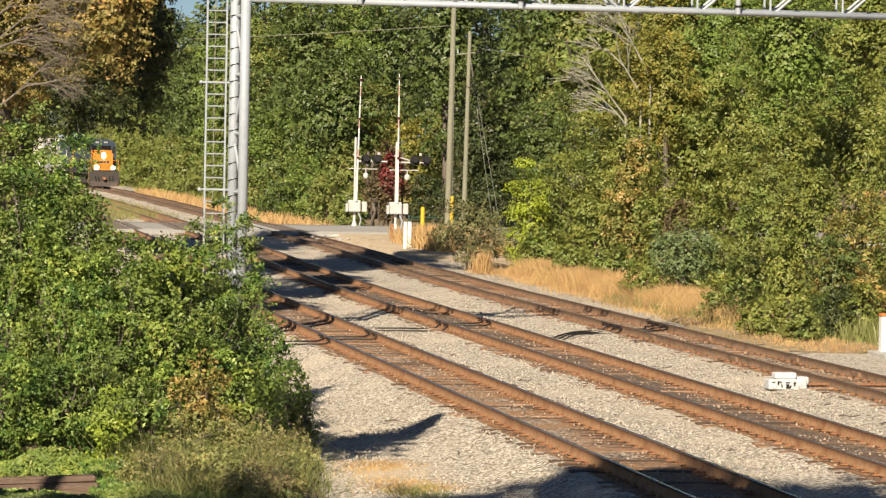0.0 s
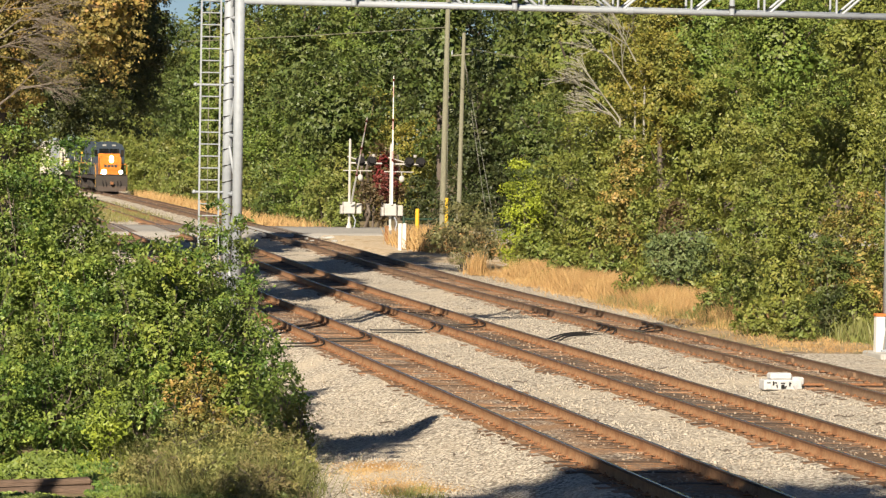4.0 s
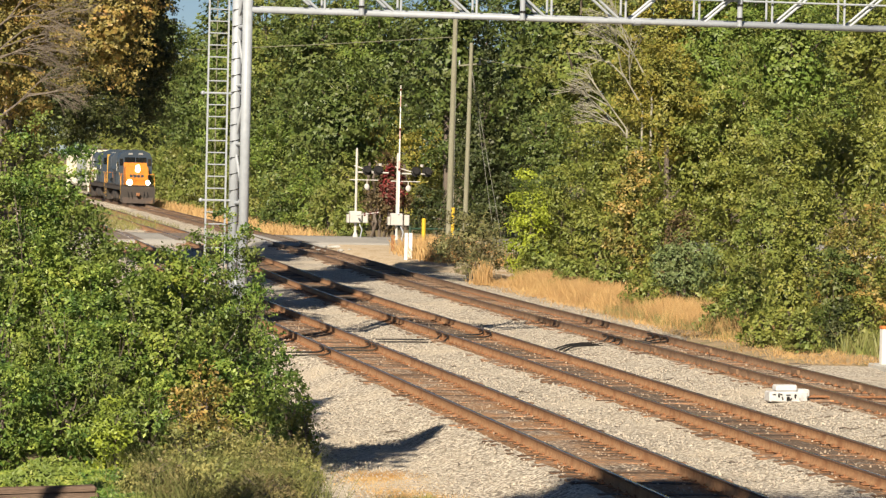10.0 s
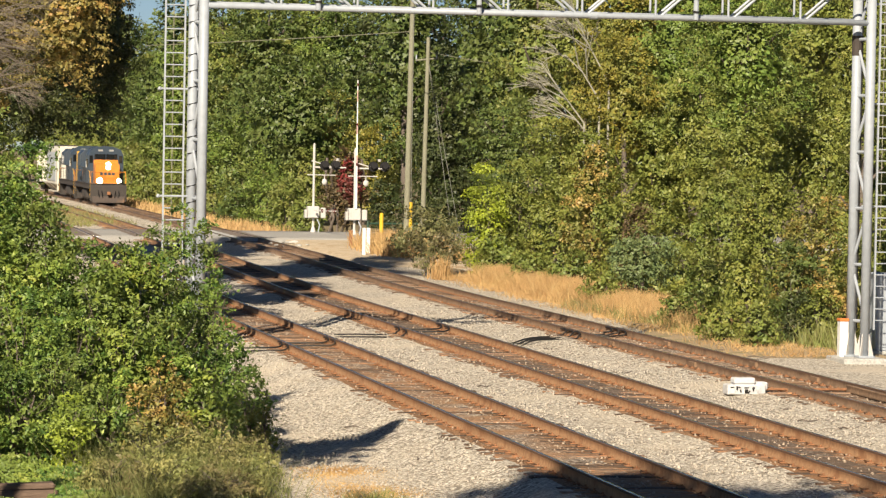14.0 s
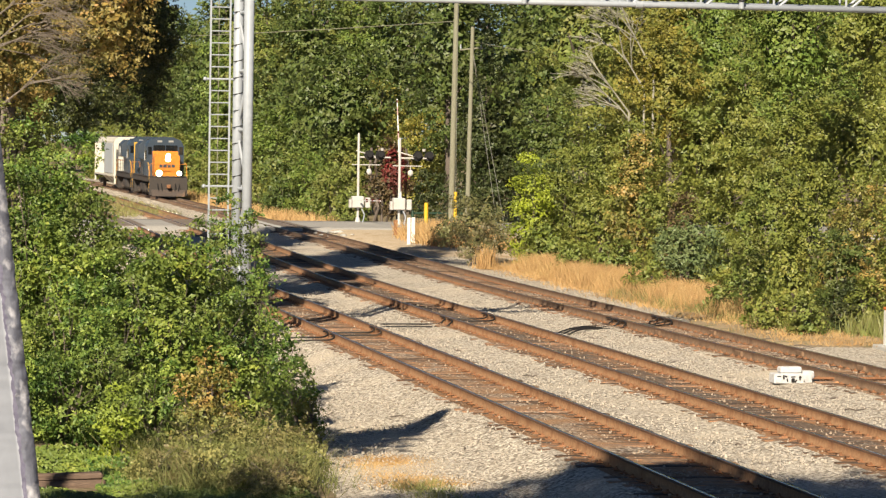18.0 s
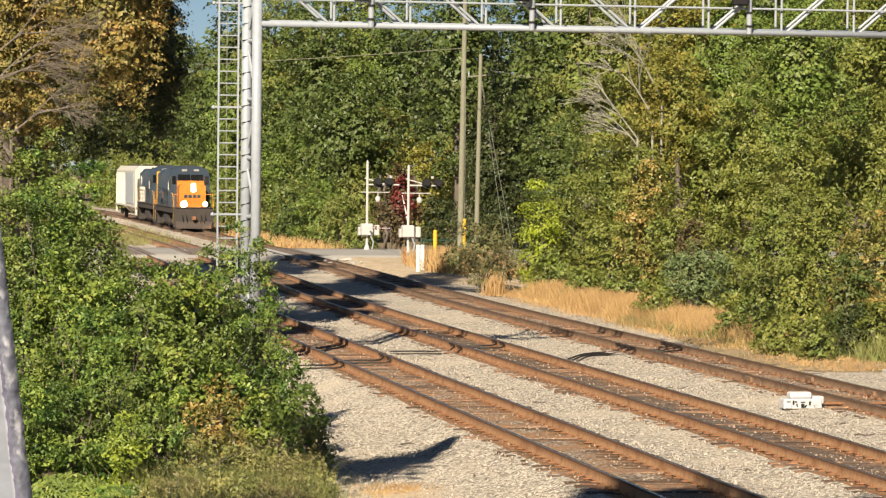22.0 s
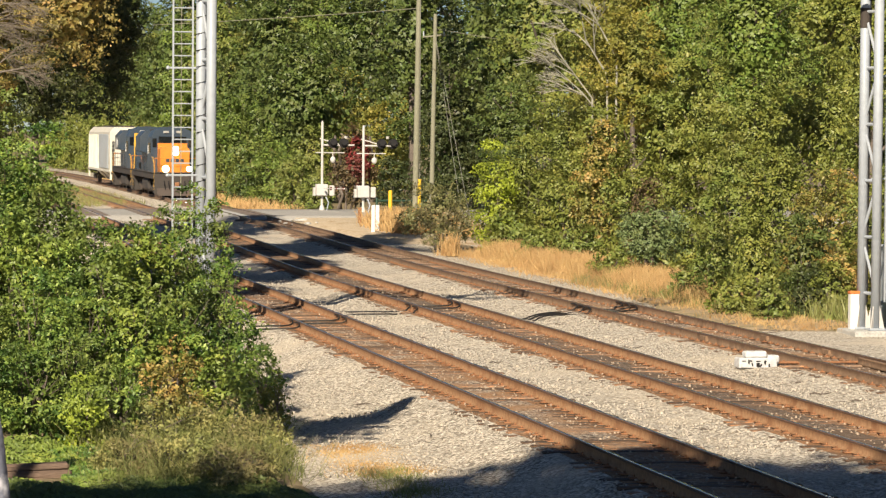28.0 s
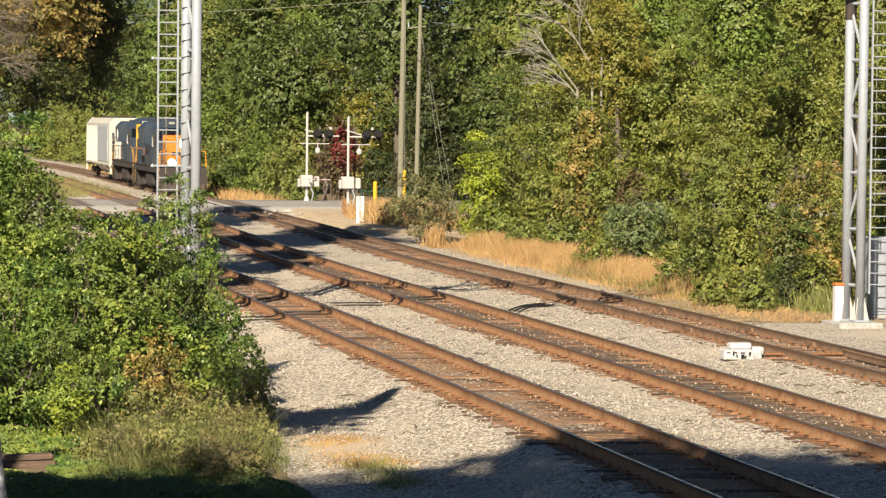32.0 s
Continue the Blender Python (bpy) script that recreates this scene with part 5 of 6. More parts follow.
tree(34.4, 373.0, -0.50, 2.7, 14.9, "green", low=1.0, leaf=0.27)
shrub(29.3, 381.0, -0.50, 2.2, 6.7, "olive", leaf=0.2)
tree(35.2, 386.0, -0.50, 3.3, 14.8, "green", low=1.0, leaf=0.27)
shrub(29.1, 394.0, -0.50, 1.8, 5.5, "olive", leaf=0.2)
tree(34.7, 399.0, -0.50, 3.1, 14.6, "deep", low=1.0, leaf=0.27)
shrub(30.0, 407.0, -0.50, 2.0, 5.1, "lime", leaf=0.2)
tree(34.1, 412.0, -0.50, 3.4, 15.7, "olive", low=1.0, leaf=0.27)
# a dark row that closes the wood
for x in (34.5, 39.5, 44.5, 49.5):
    tree(x, 305.0, -0.50, 3.6, 22.0, "deep", low=2.0, leaf=0.36, dens=0.9)
# woods behind the road
tree(32.8, 285.0, -0.50, 2.9, 15.3, "fresh", low=1.3, leaf=0.22)
tree(33.3, 262.0, -0.50, 3.0, 20.8, "green", low=1.7, leaf=0.22)
tree(35.0, 250.0, -0.50, 2.8, 19.3, "deep", low=1.9, leaf=0.22)
tree(39.8, 262.0, -0.50, 2.9, 21.9, "green", low=1.8, leaf=0.22)
tree(40.6, 250.0, -0.50, 2.7, 19.9, "fresh", low=2.0, leaf=0.22)
tree(42.7, 246.0, -0.50, 2.9, 20.6, "deep", low=2.1, leaf=0.22)
tree(44.0, 238.0, -0.50, 2.5, 19.3, "dark", low=2.2, leaf=0.22)
tree(45.1, 228.0, -0.50, 2.6, 19.2, "dark", low=2.4, leaf=0.22)
tree(45.0, 215.0, -0.50, 2.4, 18.1, "deep", low=2.6, leaf=0.22)
tree(45.2, 205.0, -0.50, 2.4, 18.4, "deep", low=2.8, leaf=0.22)
tree(36.2, 222.0, -0.50, 2.2, 10.4, "gold", low=-0.1, leaf=0.18)
tree(39.3, 216.0, -0.50, 1.7, 8.1, "gold", low=0.1, leaf=0.18)
tree(32.8, 228.0, -0.50, 2.0, 8.5, "fresh", low=-0.3, leaf=0.18)
tree(30.3, 232.0, -0.50, 1.9, 8.1, "fresh", low=-0.4, leaf=0.18)
tree(37.1, 214.0, -0.50, 1.5, 7.0, "gold", low=0.1, leaf=0.18)
tree(32.8, 212.0, -0.50, 1.4, 5.6, "green", low=0.1, leaf=0.18)
shrub(27.9, 224.0, -0.50, 1.4, 3.4, "green", leaf=0.15)
shrub(27.6, 208.0, -0.50, 1.3, 3.2, "deep", leaf=0.15)
shrub(29.0, 206.0, -0.50, 1.4, 4.6, "fresh", leaf=0.15)
shrub(30.1, 202.0, -0.50, 1.4, 3.7, "green", leaf=0.15)
shrub(30.7, 198.0, -0.50, 0.8, 2.7, "green", leaf=0.15)
# very dark leaves paint the shaded gap beside the poles
shrub(37.3, 206.0, -0.50, 1.2, 3.8, "dark", leaf=0.15)
shrub(38.8, 202.0, -0.50, 1.2, 4.2, "dark", leaf=0.15)
shrub(39.7, 196.0, -0.50, 1.4, 5.0, "dark", leaf=0.15)
shrub(40.4, 204.0, -0.50, 1.3, 7.6, "dark", leaf=0.15)
# wooded edge along the farther track
tree(38.0, 165.0, -0.50, 2.2, 17.1, "green", low=4.2, leaf=0.15)
tree(39.6, 160.0, -0.50, 2.3, 16.2, "olive", low=4.3, leaf=0.15)
tree(40.0, 152.0, -0.50, 2.4, 16.6, "gold", low=4.4, leaf=0.15)
tree(41.2, 146.0, -0.50, 2.4, 16.8, "fresh", low=4.5, leaf=0.15)
tree(42.3, 140.0, -0.50, 2.3, 15.9, "green", low=4.5, leaf=0.15)
tree(43.1, 134.0, -0.50, 2.3, 16.0, "olive", low=4.6, leaf=0.15)
tree(43.7, 128.0, -0.50, 2.2, 15.1, "olive", low=4.7, leaf=0.15)
tree(43.9, 122.0, -0.50, 2.1, 15.0, "olive", low=4.7, leaf=0.15)
tree(33.0, 150.0, -0.50, 1.5, 8.5, "deep", low=0.7, leaf=0.12)
tree(33.9, 132.0, -0.50, 1.8, 10.7, "gold", low=1.3, leaf=0.10)
tree(32.1, 134.0, -0.50, 1.5, 7.2, "olive", low=1.2, leaf=0.10)
tree(34.0, 124.0, -0.50, 1.7, 8.3, "olive", low=1.5, leaf=0.10)
tree(35.5, 122.0, -0.50, 1.8, 10.1, "olive", low=1.6, leaf=0.10)
tree(32.2, 106.5, -0.50, 1.75, 12.2, "fresh", low=5.6, leaf=0.085)
shrub(32.0, 105.3, -0.50, 0.85, 7.4, "olive", leaf=0.085, low=3.0)
tree(34.2, 99.0, -0.50, 1.1, 11.6, "olive", low=4.6, leaf=0.08, dens=0.7)
tree(31.3, 125.0, -0.50, 1.1, 6.6, "olive", low=1.0, leaf=0.10)
tree(32.5, 124.2, -0.50, 1.05, 10.3, "gold", low=5.0, leaf=0.10)
tree(38.6, 206.0, -0.50, 2.2, 21.0, "deep", low=3.0, leaf=0.25)
tree(39.2, 197.0, -0.50, 1.7, 10.8, "dark", low=0.4, leaf=0.18)
tree(41.4, 199.0, -0.50, 1.8, 9.8, "dark", low=0.4, leaf=0.18)
tree(35.9, 116.0, -0.50, 1.7, 8.0, "olive", low=1.8, leaf=0.10)
tree(36.2, 110.0, -0.50, 1.6, 8.5, "olive", low=2.0, leaf=0.10)
tree(36.1, 104.0, -0.50, 1.5, 7.4, "olive", low=2.2, leaf=0.08)
shrub(28.1, 130.6, -0.50, 0.85, 4.7, "bright", leaf=0.09)
shrub(29.6, 132.2, -0.50, 1.3, 4.9, "olive", leaf=0.10)
shrub(28.6, 131.0, -0.50, 0.9, 2.6, "olive", leaf=0.10)
shrub(30.5, 133.0, -0.50, 1.5, 5.3, "olive", leaf=0.10)
shrub(30.2, 126.0, -0.50, 1.3, 3.8, "olive", leaf=0.10)
shrub(31.1, 124.0, -0.50, 1.3, 5.5, "rust", leaf=0.10)
shrub(30.7, 118.0, -0.50, 1.3, 5.0, "olive", leaf=0.10)
shrub(30.6, 112.0, -0.50, 1.0, 2.9, "olive", leaf=0.10)
shrub(30.5, 114.5, -0.50, 0.7, 3.6, "withered", leaf=0.10, dens=0.6)
shrub(31.7, 110.0, -0.50, 1.15, 5.7, "olive", leaf=0.10)
shrub(31.0, 104.0, -0.50, 1.2, 5.4, "green", leaf=0.08)
shrub(30.9, 100.0, -0.50, 1.0, 5.5, "olive", leaf=0.08)
shrub(31.8, 96.0, -0.50, 1.2, 4.8, "rust", leaf=0.08)
shrub(31.9, 92.0, -0.50, 1.1, 4.3, "olive", leaf=0.08)
shrub(31.6, 88.0, -0.50, 1.1, 4.4, "olive", leaf=0.08)
shrub(25.7, 131.5, -0.40, 1.6, 2.85, "grey", leaf=0.09, low=0.15)
shrub(28.1, 105.0, -0.40, 1.2, 2.7, "sage", leaf=0.08, low=0.3)
shrub(27.6, 86.0, -0.40, 0.7, 2.9, "deep", leaf=0.08, low=0.3)
shrub(26.8, 88.0, -0.40, 0.6, 2.4, "olive", leaf=0.08, low=0.3)
shrub(26.5, 91.0, -0.40, 0.7, 2.1, "green", leaf=0.08, low=0.3)
shrub(28.5, 117.0, -0.40, 0.8, 1.6, "green", leaf=0.10)
# very dark leaves paint the shade of the hollow by the tower
shrub(27.5, 84.6, -0.40, 0.6, 1.5, "dark", leaf=0.08)
shrub(27.8, 84.0, -0.40, 0.5, 1.6, "olive", leaf=0.08)
shrub(25.9, 83.5, -0.40, 0.5, 1.1, "green", leaf=0.08)
shrub(25.6, 86.0, -0.40, 0.6, 1.1, "olive", leaf=0.08)
shrub(26.4, 94.0, -0.40, 0.6, 0.9, "green", leaf=0.08)
shrub(26.5, 104.0, -0.40, 0.6, 1.3, "olive", leaf=0.08)
shrub(27.6, 120.0, -0.40, 0.7, 1.3, "olive", leaf=0.10)
shrub(28.5, 85.0, -0.40, 0.7, 2.0, "rust", leaf=0.08)
shrub(28.0, 128.0, -0.40, 0.8, 2.0, "green", leaf=0.10)
tree(42.9, 188.0, -0.50, 3.4, 21.8, "deep", low=2.5, leaf=0.30)
tree(46.5, 188.0, -0.50, 3.4, 21.9, "deep", low=2.5, leaf=0.30)
tree(50.2, 188.0, -0.50, 3.5, 22.1, "deep", low=2.5, leaf=0.30)
tree(53.8, 188.0, -0.50, 3.5, 22.2, "deep", low=2.5, leaf=0.30)
tree(57.5, 188.0, -0.50, 3.5, 22.3, "deep", low=2.5, leaf=0.30)
tree(61.2, 188.0, -0.50, 3.6, 22.4, "deep", low=2.5, leaf=0.30)
tree(65.0, 188.0, -0.50, 3.6, 22.6, "deep", low=2.5, leaf=0.30)
tree(68.3, 188.0, -0.50, 3.6, 22.7, "deep", low=2.5, leaf=0.30)
# big trees beside the nearest track; those with high coarse crowns are added unseen for shade
tree(2.6, 84.0, -0.50, 1.4, 12.6, "autumn", low=6.4, leaf=0.075, reach=2.2)
tree(2.0, 84.8, -0.50, 1.4, 15.5, "autumn", low=11.6, leaf=0.30, dens=1.2, reach=2.8)
tree(2.2, 81.0, -0.50, 1.1, 12.6, "autumn", low=6.0, leaf=0.075, reach=3.9)
tree(2.0, 86.8, -0.50, 1.0, 15.5, "autumn", low=11.6, leaf=0.30, dens=1.2, reach=4.5)
tree(2.6, 82.0, -0.50, 1.6, 12.6, "autumn", low=4.5, leaf=0.075, reach=0.4)
tree(2.0, 82.8, -0.50, 1.6, 15.0, "autumn", low=11.6, leaf=0.30, dens=1.2, reach=1.0)
tree(2.6, 92.0, -0.50, 0.5, 12.6, "dark", low=5.8, leaf=0.075, reach=5.7)
tree(2.0, 92.8, -0.50, 0.5, 16.0, "dark", low=11.6, leaf=0.15, dens=1.2, reach=6.3)
tree(2.6, 94.0, -0.50, 0.8, 12.6, "dark", low=5.8, leaf=0.075, reach=5.2)
tree(2.0, 94.8, -0.50, 0.8, 17.0, "dark", low=11.6, leaf=0.15, dens=1.2, reach=5.8)
tree(4.5, 98.0, -0.50, 1.4, 12.6, "dark", low=5.2, leaf=0.075, reach=2.3)
tree(3.9, 98.8, -0.50, 1.4, 29.0, "dark", low=15.5, leaf=0.40, dens=1.4, reach=2.9)
tree(4.5, 108.0, -0.50, 1.4, 12.6, "deep", low=5.8, leaf=0.075, reach=4.5)
tree(3.9, 108.8, -0.50, 1.4, 29.6, "deep", low=11.6, leaf=0.30, dens=1.2, reach=5.1)
tree(4.5, 100.0, -0.50, 1.6, 12.6, "dark", low=4.4, leaf=0.075, reach=1.1)
tree(3.9, 100.8, -0.50, 1.6, 25.9, "dark", low=15.5, leaf=0.40, dens=1.4, reach=1.7)
shrub(4.3, 78.0, -0.50, 0.6, 6.2, "fresh", leaf=0.08)
shrub(3.2, 77.0, -0.50, 1.0, 6.4, "green", leaf=0.08)
# thicket in front
shrub(3.4, 61.0, -0.60, 0.9, 5.0, "lush", dens=0.90, leaf=0.05)
shrub(2.3, 60.0, -0.60, 0.9, 5.4, "lush", leaf=0.05)
shrub(3.0, 59.5, -0.60, 0.8, 5.5, "lush", leaf=0.05)
shrub(3.8, 59.6, -0.60, 0.7, 5.4, "lush", leaf=0.05)
shrub(4.3, 59.4, -0.60, 0.45, 4.9, "vine", leaf=0.068)
shrub(3.6, 58.6, -0.60, 0.9, 3.9, "vine", leaf=0.068)
shrub(4.2, 60.0, -0.60, 0.8, 4.6, "vine", leaf=0.068)
shrub(4.9, 59.0, -0.60, 0.8, 3.9, "lush", dens=1.20, leaf=0.05)
shrub(5.8, 58.0, -0.60, 0.7, 3.8, "vine", dens=1.20, leaf=0.068)
shrub(5.5, 58.6, -0.60, 0.6, 3.6, "lush", dens=1.10, leaf=0.05)
shrub(5.1, 57.0, -0.60, 0.7, 3.2, "vine", leaf=0.068)
shrub(6.6, 60.0, -0.60, 0.5, 3.8, "lush", dens=0.90, leaf=0.05)
shrub(7.5, 60.0, -0.60, 0.4, 3.2, "lush", dens=0.40, leaf=0.05)
shrub(3.6, 56.0, -0.60, 0.8, 3.1, "lush", dens=0.75, leaf=0.05)
shrub(2.3, 55.0, -0.60, 0.8, 3.4, "lush", leaf=0.05)
shrub(4.5, 55.5, -0.60, 0.8, 2.7, "lush", dens=0.80, leaf=0.05)
shrub(5.4, 55.5, -0.60, 0.7, 2.7, "vine", dens=0.80, leaf=0.068)
shrub(6.3, 56.0, -0.60, 0.7, 2.7, "lush", dens=0.90, leaf=0.05)
shrub(7.2, 57.0, -0.60, 0.5, 2.3, "lush", dens=0.40, leaf=0.05)
shrub(5.8, 53.0, -0.60, 0.4, 2.0, "rust", dens=0.90, leaf=0.05)
shrub(6.9, 55.0, -0.60, 0.5, 1.6, "vine", dens=0.80, leaf=0.068)
shrub(3.3, 52.5, -0.60, 0.8, 2.0, "lush", dens=0.80, leaf=0.05)
shrub(2.2, 52.0, -0.60, 0.7, 2.1, "lush", leaf=0.05)
shrub(4.1, 51.2, -0.60, 0.3, 1.4, "lime", dens=1.30, leaf=0.05)
shrub(4.8, 52.5, -0.60, 0.6, 1.6, "lush", dens=0.70, leaf=0.05)
shrub(7.0, 61.0, -0.60, 0.2, 4.5, "lush", dens=0.75, leaf=0.05)
shrub(7.6, 61.5, -0.60, 0.3, 4.0, "lush", dens=0.60, leaf=0.05)
shrub(6.3, 58.5, -0.60, 0.4, 3.5, "lush", dens=0.90, leaf=0.05)
shrub(4.3, 58.0, -0.60, 0.5, 3.6, "lush", dens=0.70, leaf=0.05)
shrub(7.6, 57.0, -0.60, 0.4, 2.0, "lush", dens=0.80, leaf=0.05)
shrub(7.7, 55.5, -0.60, 0.3, 1.5, "lush", dens=0.80, leaf=0.05)
shrub(7.5, 61.5, -0.60, 0.3, 3.8, "lush", dens=0.50, leaf=0.05)
shrub(7.5, 54.5, -0.60, 0.3, 1.4, "lush", dens=0.80, leaf=0.05)
shrub(7.7, 54.0, -0.60, 0.2, 1.0, "green", dens=0.80, leaf=0.05)
shrub(6.9, 53.0, -0.60, 0.4, 1.1, "vine", dens=0.80, leaf=0.068)
shrub(3.9, 52.8, -0.60, 0.5, 2.5, "lush", dens=0.90, leaf=0.05)
shrub(5.4, 52.0, -0.60, 0.3, 1.5, "rust", dens=0.80, leaf=0.05)
shrub(5.3, 50.0, -0.65, 0.7, 1.1, "weed", dens=0.80, leaf=0.04)
shrub(6.3, 50.5, -0.65, 0.8, 1.1, "weed", dens=0.80, leaf=0.04)
shrub(4.5, 48.5, -0.65, 0.6, 0.7, "weed", dens=0.80, leaf=0.04)
shrub(5.3, 47.5, -0.65, 0.7, 0.8, "weed", dens=0.80, leaf=0.04)
shrub(6.9, 51.0, -0.65, 0.6, 0.9, "weed", dens=0.80, leaf=0.04)
shrub(6.6, 48.6, -0.65, 0.7, 0.8, "weed", dens=0.60, leaf=0.035)
shrub(6.0, 46.6, -0.65, 0.7, 0.7, "weed", dens=0.60, leaf=0.035)


# unseen tall trees added behind the eye to cast the shade on the near tracks
for tx, ty, th in ((-20.0, 10.0, 26.0), (-15.6, 9.5, 25.5), (-11.8, 10.5, 25.3), (-10.1, 10.4, 25.2), (-8.4, 9.0, 26.0), (-5.4, 10.5, 26.5), (-2.6, 9.5, 26.0), (-1.2, 12.5, 23.6)):
    tree(tx, ty, -0.6, 3.2, th, "green", low=13.0, leaf=0.5, dens=1.6)


def unseen_shade_tree():
    """An unseen tree with one long leafy bough, added to cast the shadow on the gravel."""
    t = thing("tree", pose(-2.5, 37.0, -0.6), "unseen green tree added to cast the shadow on the gravel", "tree", "trees")
    bm = B()
    way = [Vector(p) for p in ((0, 0, 0), (0.1, 0.1, 4.5), (0.5, 0.6, 7.6), (2.4, 2.4, 8.9), (4.5, 4.2, 9.2), (6.2, 6.2, 9.45), (7.2, 7.7, 9.6))]
    for k, (p, q) in enumerate(zip(way, way[1:])):
        rod(bm, p, q, 0.19 * (1 - k / 6.6), 0.19 * (1 - (k + 1) / 6.6), 8)
    part("trunk", bm, BARK, t)
    rng = np.random.default_rng(404)
    n = 2600
    f = rng.random(n) ** 1.15
    p = np.array([way[4].lerp(way[6], v)[:] if v > 0 else way[4][:] for v in f]) + rng.normal(size=(n, 3)) * np.array([0.55, 1.05, 0.25]) * (1.02 - f)[:, None] + 0.05 * rng.normal(size=(n, 3))
    raw_part("crown", leaf_mesh("crown", p, np.tile([0.0, -0.4, 0.8], (n, 1)), np.ones(n), 0.16, LEAVES["green"], rng), t, "green foliage")


unseen_shade_tree()


# two trees added far along the nearest track to cast the shade before the road
tree(3.4, 136.0, -0.5, 2.0, 25.0, "dark", low=6.5, leaf=0.45, dens=1.3, reach=4.3)
tree(3.6, 128.0, -0.5, 1.8, 22.5, "dark", low=6.5, leaf=0.45, dens=1.3, reach=4.6)


def bare_tree(x, y, z, h, seed, label, lean, rise=0.8, seg=0.17, droop=0.0, fork=0.5):
    """A leafless tree of fine grey branches."""
    rng = random.Random(seed)
    wide = 1.3 if x > 20 else 1.0
    t = thing("bare_tree", pose(x, y, z), label, "tree", "trees")
    bm = B()

    def grow(p, d, length, r, level):
        q = p + d * length
        rod(bm, p, q, r, r * 0.75, 5)
        if level == 0:
            return
        for k in range(3):
            nd = (d + Vector((rng.uniform(-0.5, 0.5) * wide + lean * 0.3, rng.uniform(-0.4, 0.4) * wide, rng.uniform(-0.35, 0.3) * (wide if rise > 0.5 else 1.6) - droop))).normalized()
            grow(p + d * length * rng.uniform(0.5, 1.0), nd, length * rng.uniform(0.6, 0.85), r * (0.7 if x > 20 else 0.62), level - 1)

    rod(bm, (0, 0, 0), (0, 0, h * fork), 0.06, 0.045, 6)
    grow(Vector((0, 0, h * fork)), Vector((lean * 0.5, 0, rise)).normalized(), h * seg, 0.042 if x > 20 else 0.026, 4 if x > 20 else 5)
    part("branch_work", bm, GREY_TWIG if x > 20 else BROWN_TWIG, t)


for bx, by, bh, seed, lean in ((31.9, 129.0, 10.6, 3, -1.1), (32.2, 128.6, 9.4, 8, -1.2), (32.6, 129.2, 12.2, 15, -0.9), (32.9, 128.8, 13.4, 31, -0.8)):
    bare_tree(bx, by, -0.4, bh, seed, "leafless tree of fine pale grey branches among the leaves", lean, 0.7, 0.145, 0.0, 0.62)
bare_tree(2.6, 79.0, -0.5, 14.2, 5, "bare brown branches hanging in the big trees", 0.7, 0.35, 0.085, 0.10)
bare_tree(3.3, 78.4, -0.5, 12.2, 9, "bare brown branches hanging in the big trees", 0.5, 0.2, 0.08, 0.10)
bare_tree(2.6, 79.6, -0.5, 14.6, 12, "bare brown branches hanging in the big trees", 0.5, 0.1, 0.075, 0.14)
bare_tree(2.8, 80.0, -0.5, 16.0, 23, "bare brown branches hanging in the big trees", 0.7, 0.3, 0.07, 0.06)


def creeper_trunk():
    t = thing("creeper_tree", pose(31.9, 191, -0.3), "bare trunks hung with dark red creeper behind the gates", "tree")
    rng = np.random.default_rng(77)
    for k in range(7):
        bm = B()
        x = -1.0 + 0.34 * k
        pts = [Vector((x + 0.12 * rng.normal(), 0.3 * rng.normal(), 4.6 * j / 5)) for j in range(6)]
        for a, b in zip(pts, pts[1:]):
            rod(bm, a, b, 0.09, 0.08, 6)
        part("trunk", bm, BARK, t)
    p, u, q = crown_leaves(rng, 1.5, 0.8, 0.2, 5.4, 0.12, 0.75)
    raw_part("creeper", leaf_mesh("creeper", p, u, q, 0.13, LEAVES["withered"], rng), t, "brown withered creeper")
    p, u, q = crown_leaves(rng, 0.7, 0.6, 1.6, 4.8, 0.12, 0.3, 0.2)
    p[:, 0] += 0.35
    p[:, 1] -= 0.4
    raw_part("creeper", leaf_mesh("creeper", p, u, q, 0.14, LEAVES["red"], rng), t, "dark red creeper leaves")


creeper_trunk()


def grass(name, label, mat, spots, hmin, hmax, width, rng, lean=0.35):
    n = len(spots)
    h = hmin + (hmax - hmin) * rng.random(n)
    a = 6.283 * rng.random(n)
    side = np.stack([np.cos(a), np.sin(a), np.zeros(n)], 1) * width * (0.6 + 0.8 * rng.random((n, 1)))
    bend_to = np.stack([rng.normal(size=n) * lean * h, rng.normal(size=n) * lean * h, h], 1)
    v = np.stack([spots - side, spots + side, spots + 0.6 * bend_to + 0.5 * side, spots + bend_to], 1).reshape(-1, 3)
    i = 4 * np.arange(n)[:, None]
    f = np.concatenate([i + np.array([0, 1, 2]), i + np.array([0, 2, 3])], 1).reshape(-1, 3)
    tagged(new(name, mesh_of(name, v, f, mat)), label, "grass", "", "stuff")


def tufts(rng, n, xa, xb, ya, yb, z, clump=0.35):
    m = max(n // 14, 1)
    cy = ya + (yb - ya) * rng.random(m)
    cx = xa(cy) + (xb(cy) - xa(cy)) * rng.random(m)
    k = rng.integers(0, m, n)
    return np.stack([cx[k] + clump * rng.normal(size=n), cy[k] + clump * rng.normal(size=n), np.full(n, z)], 1)


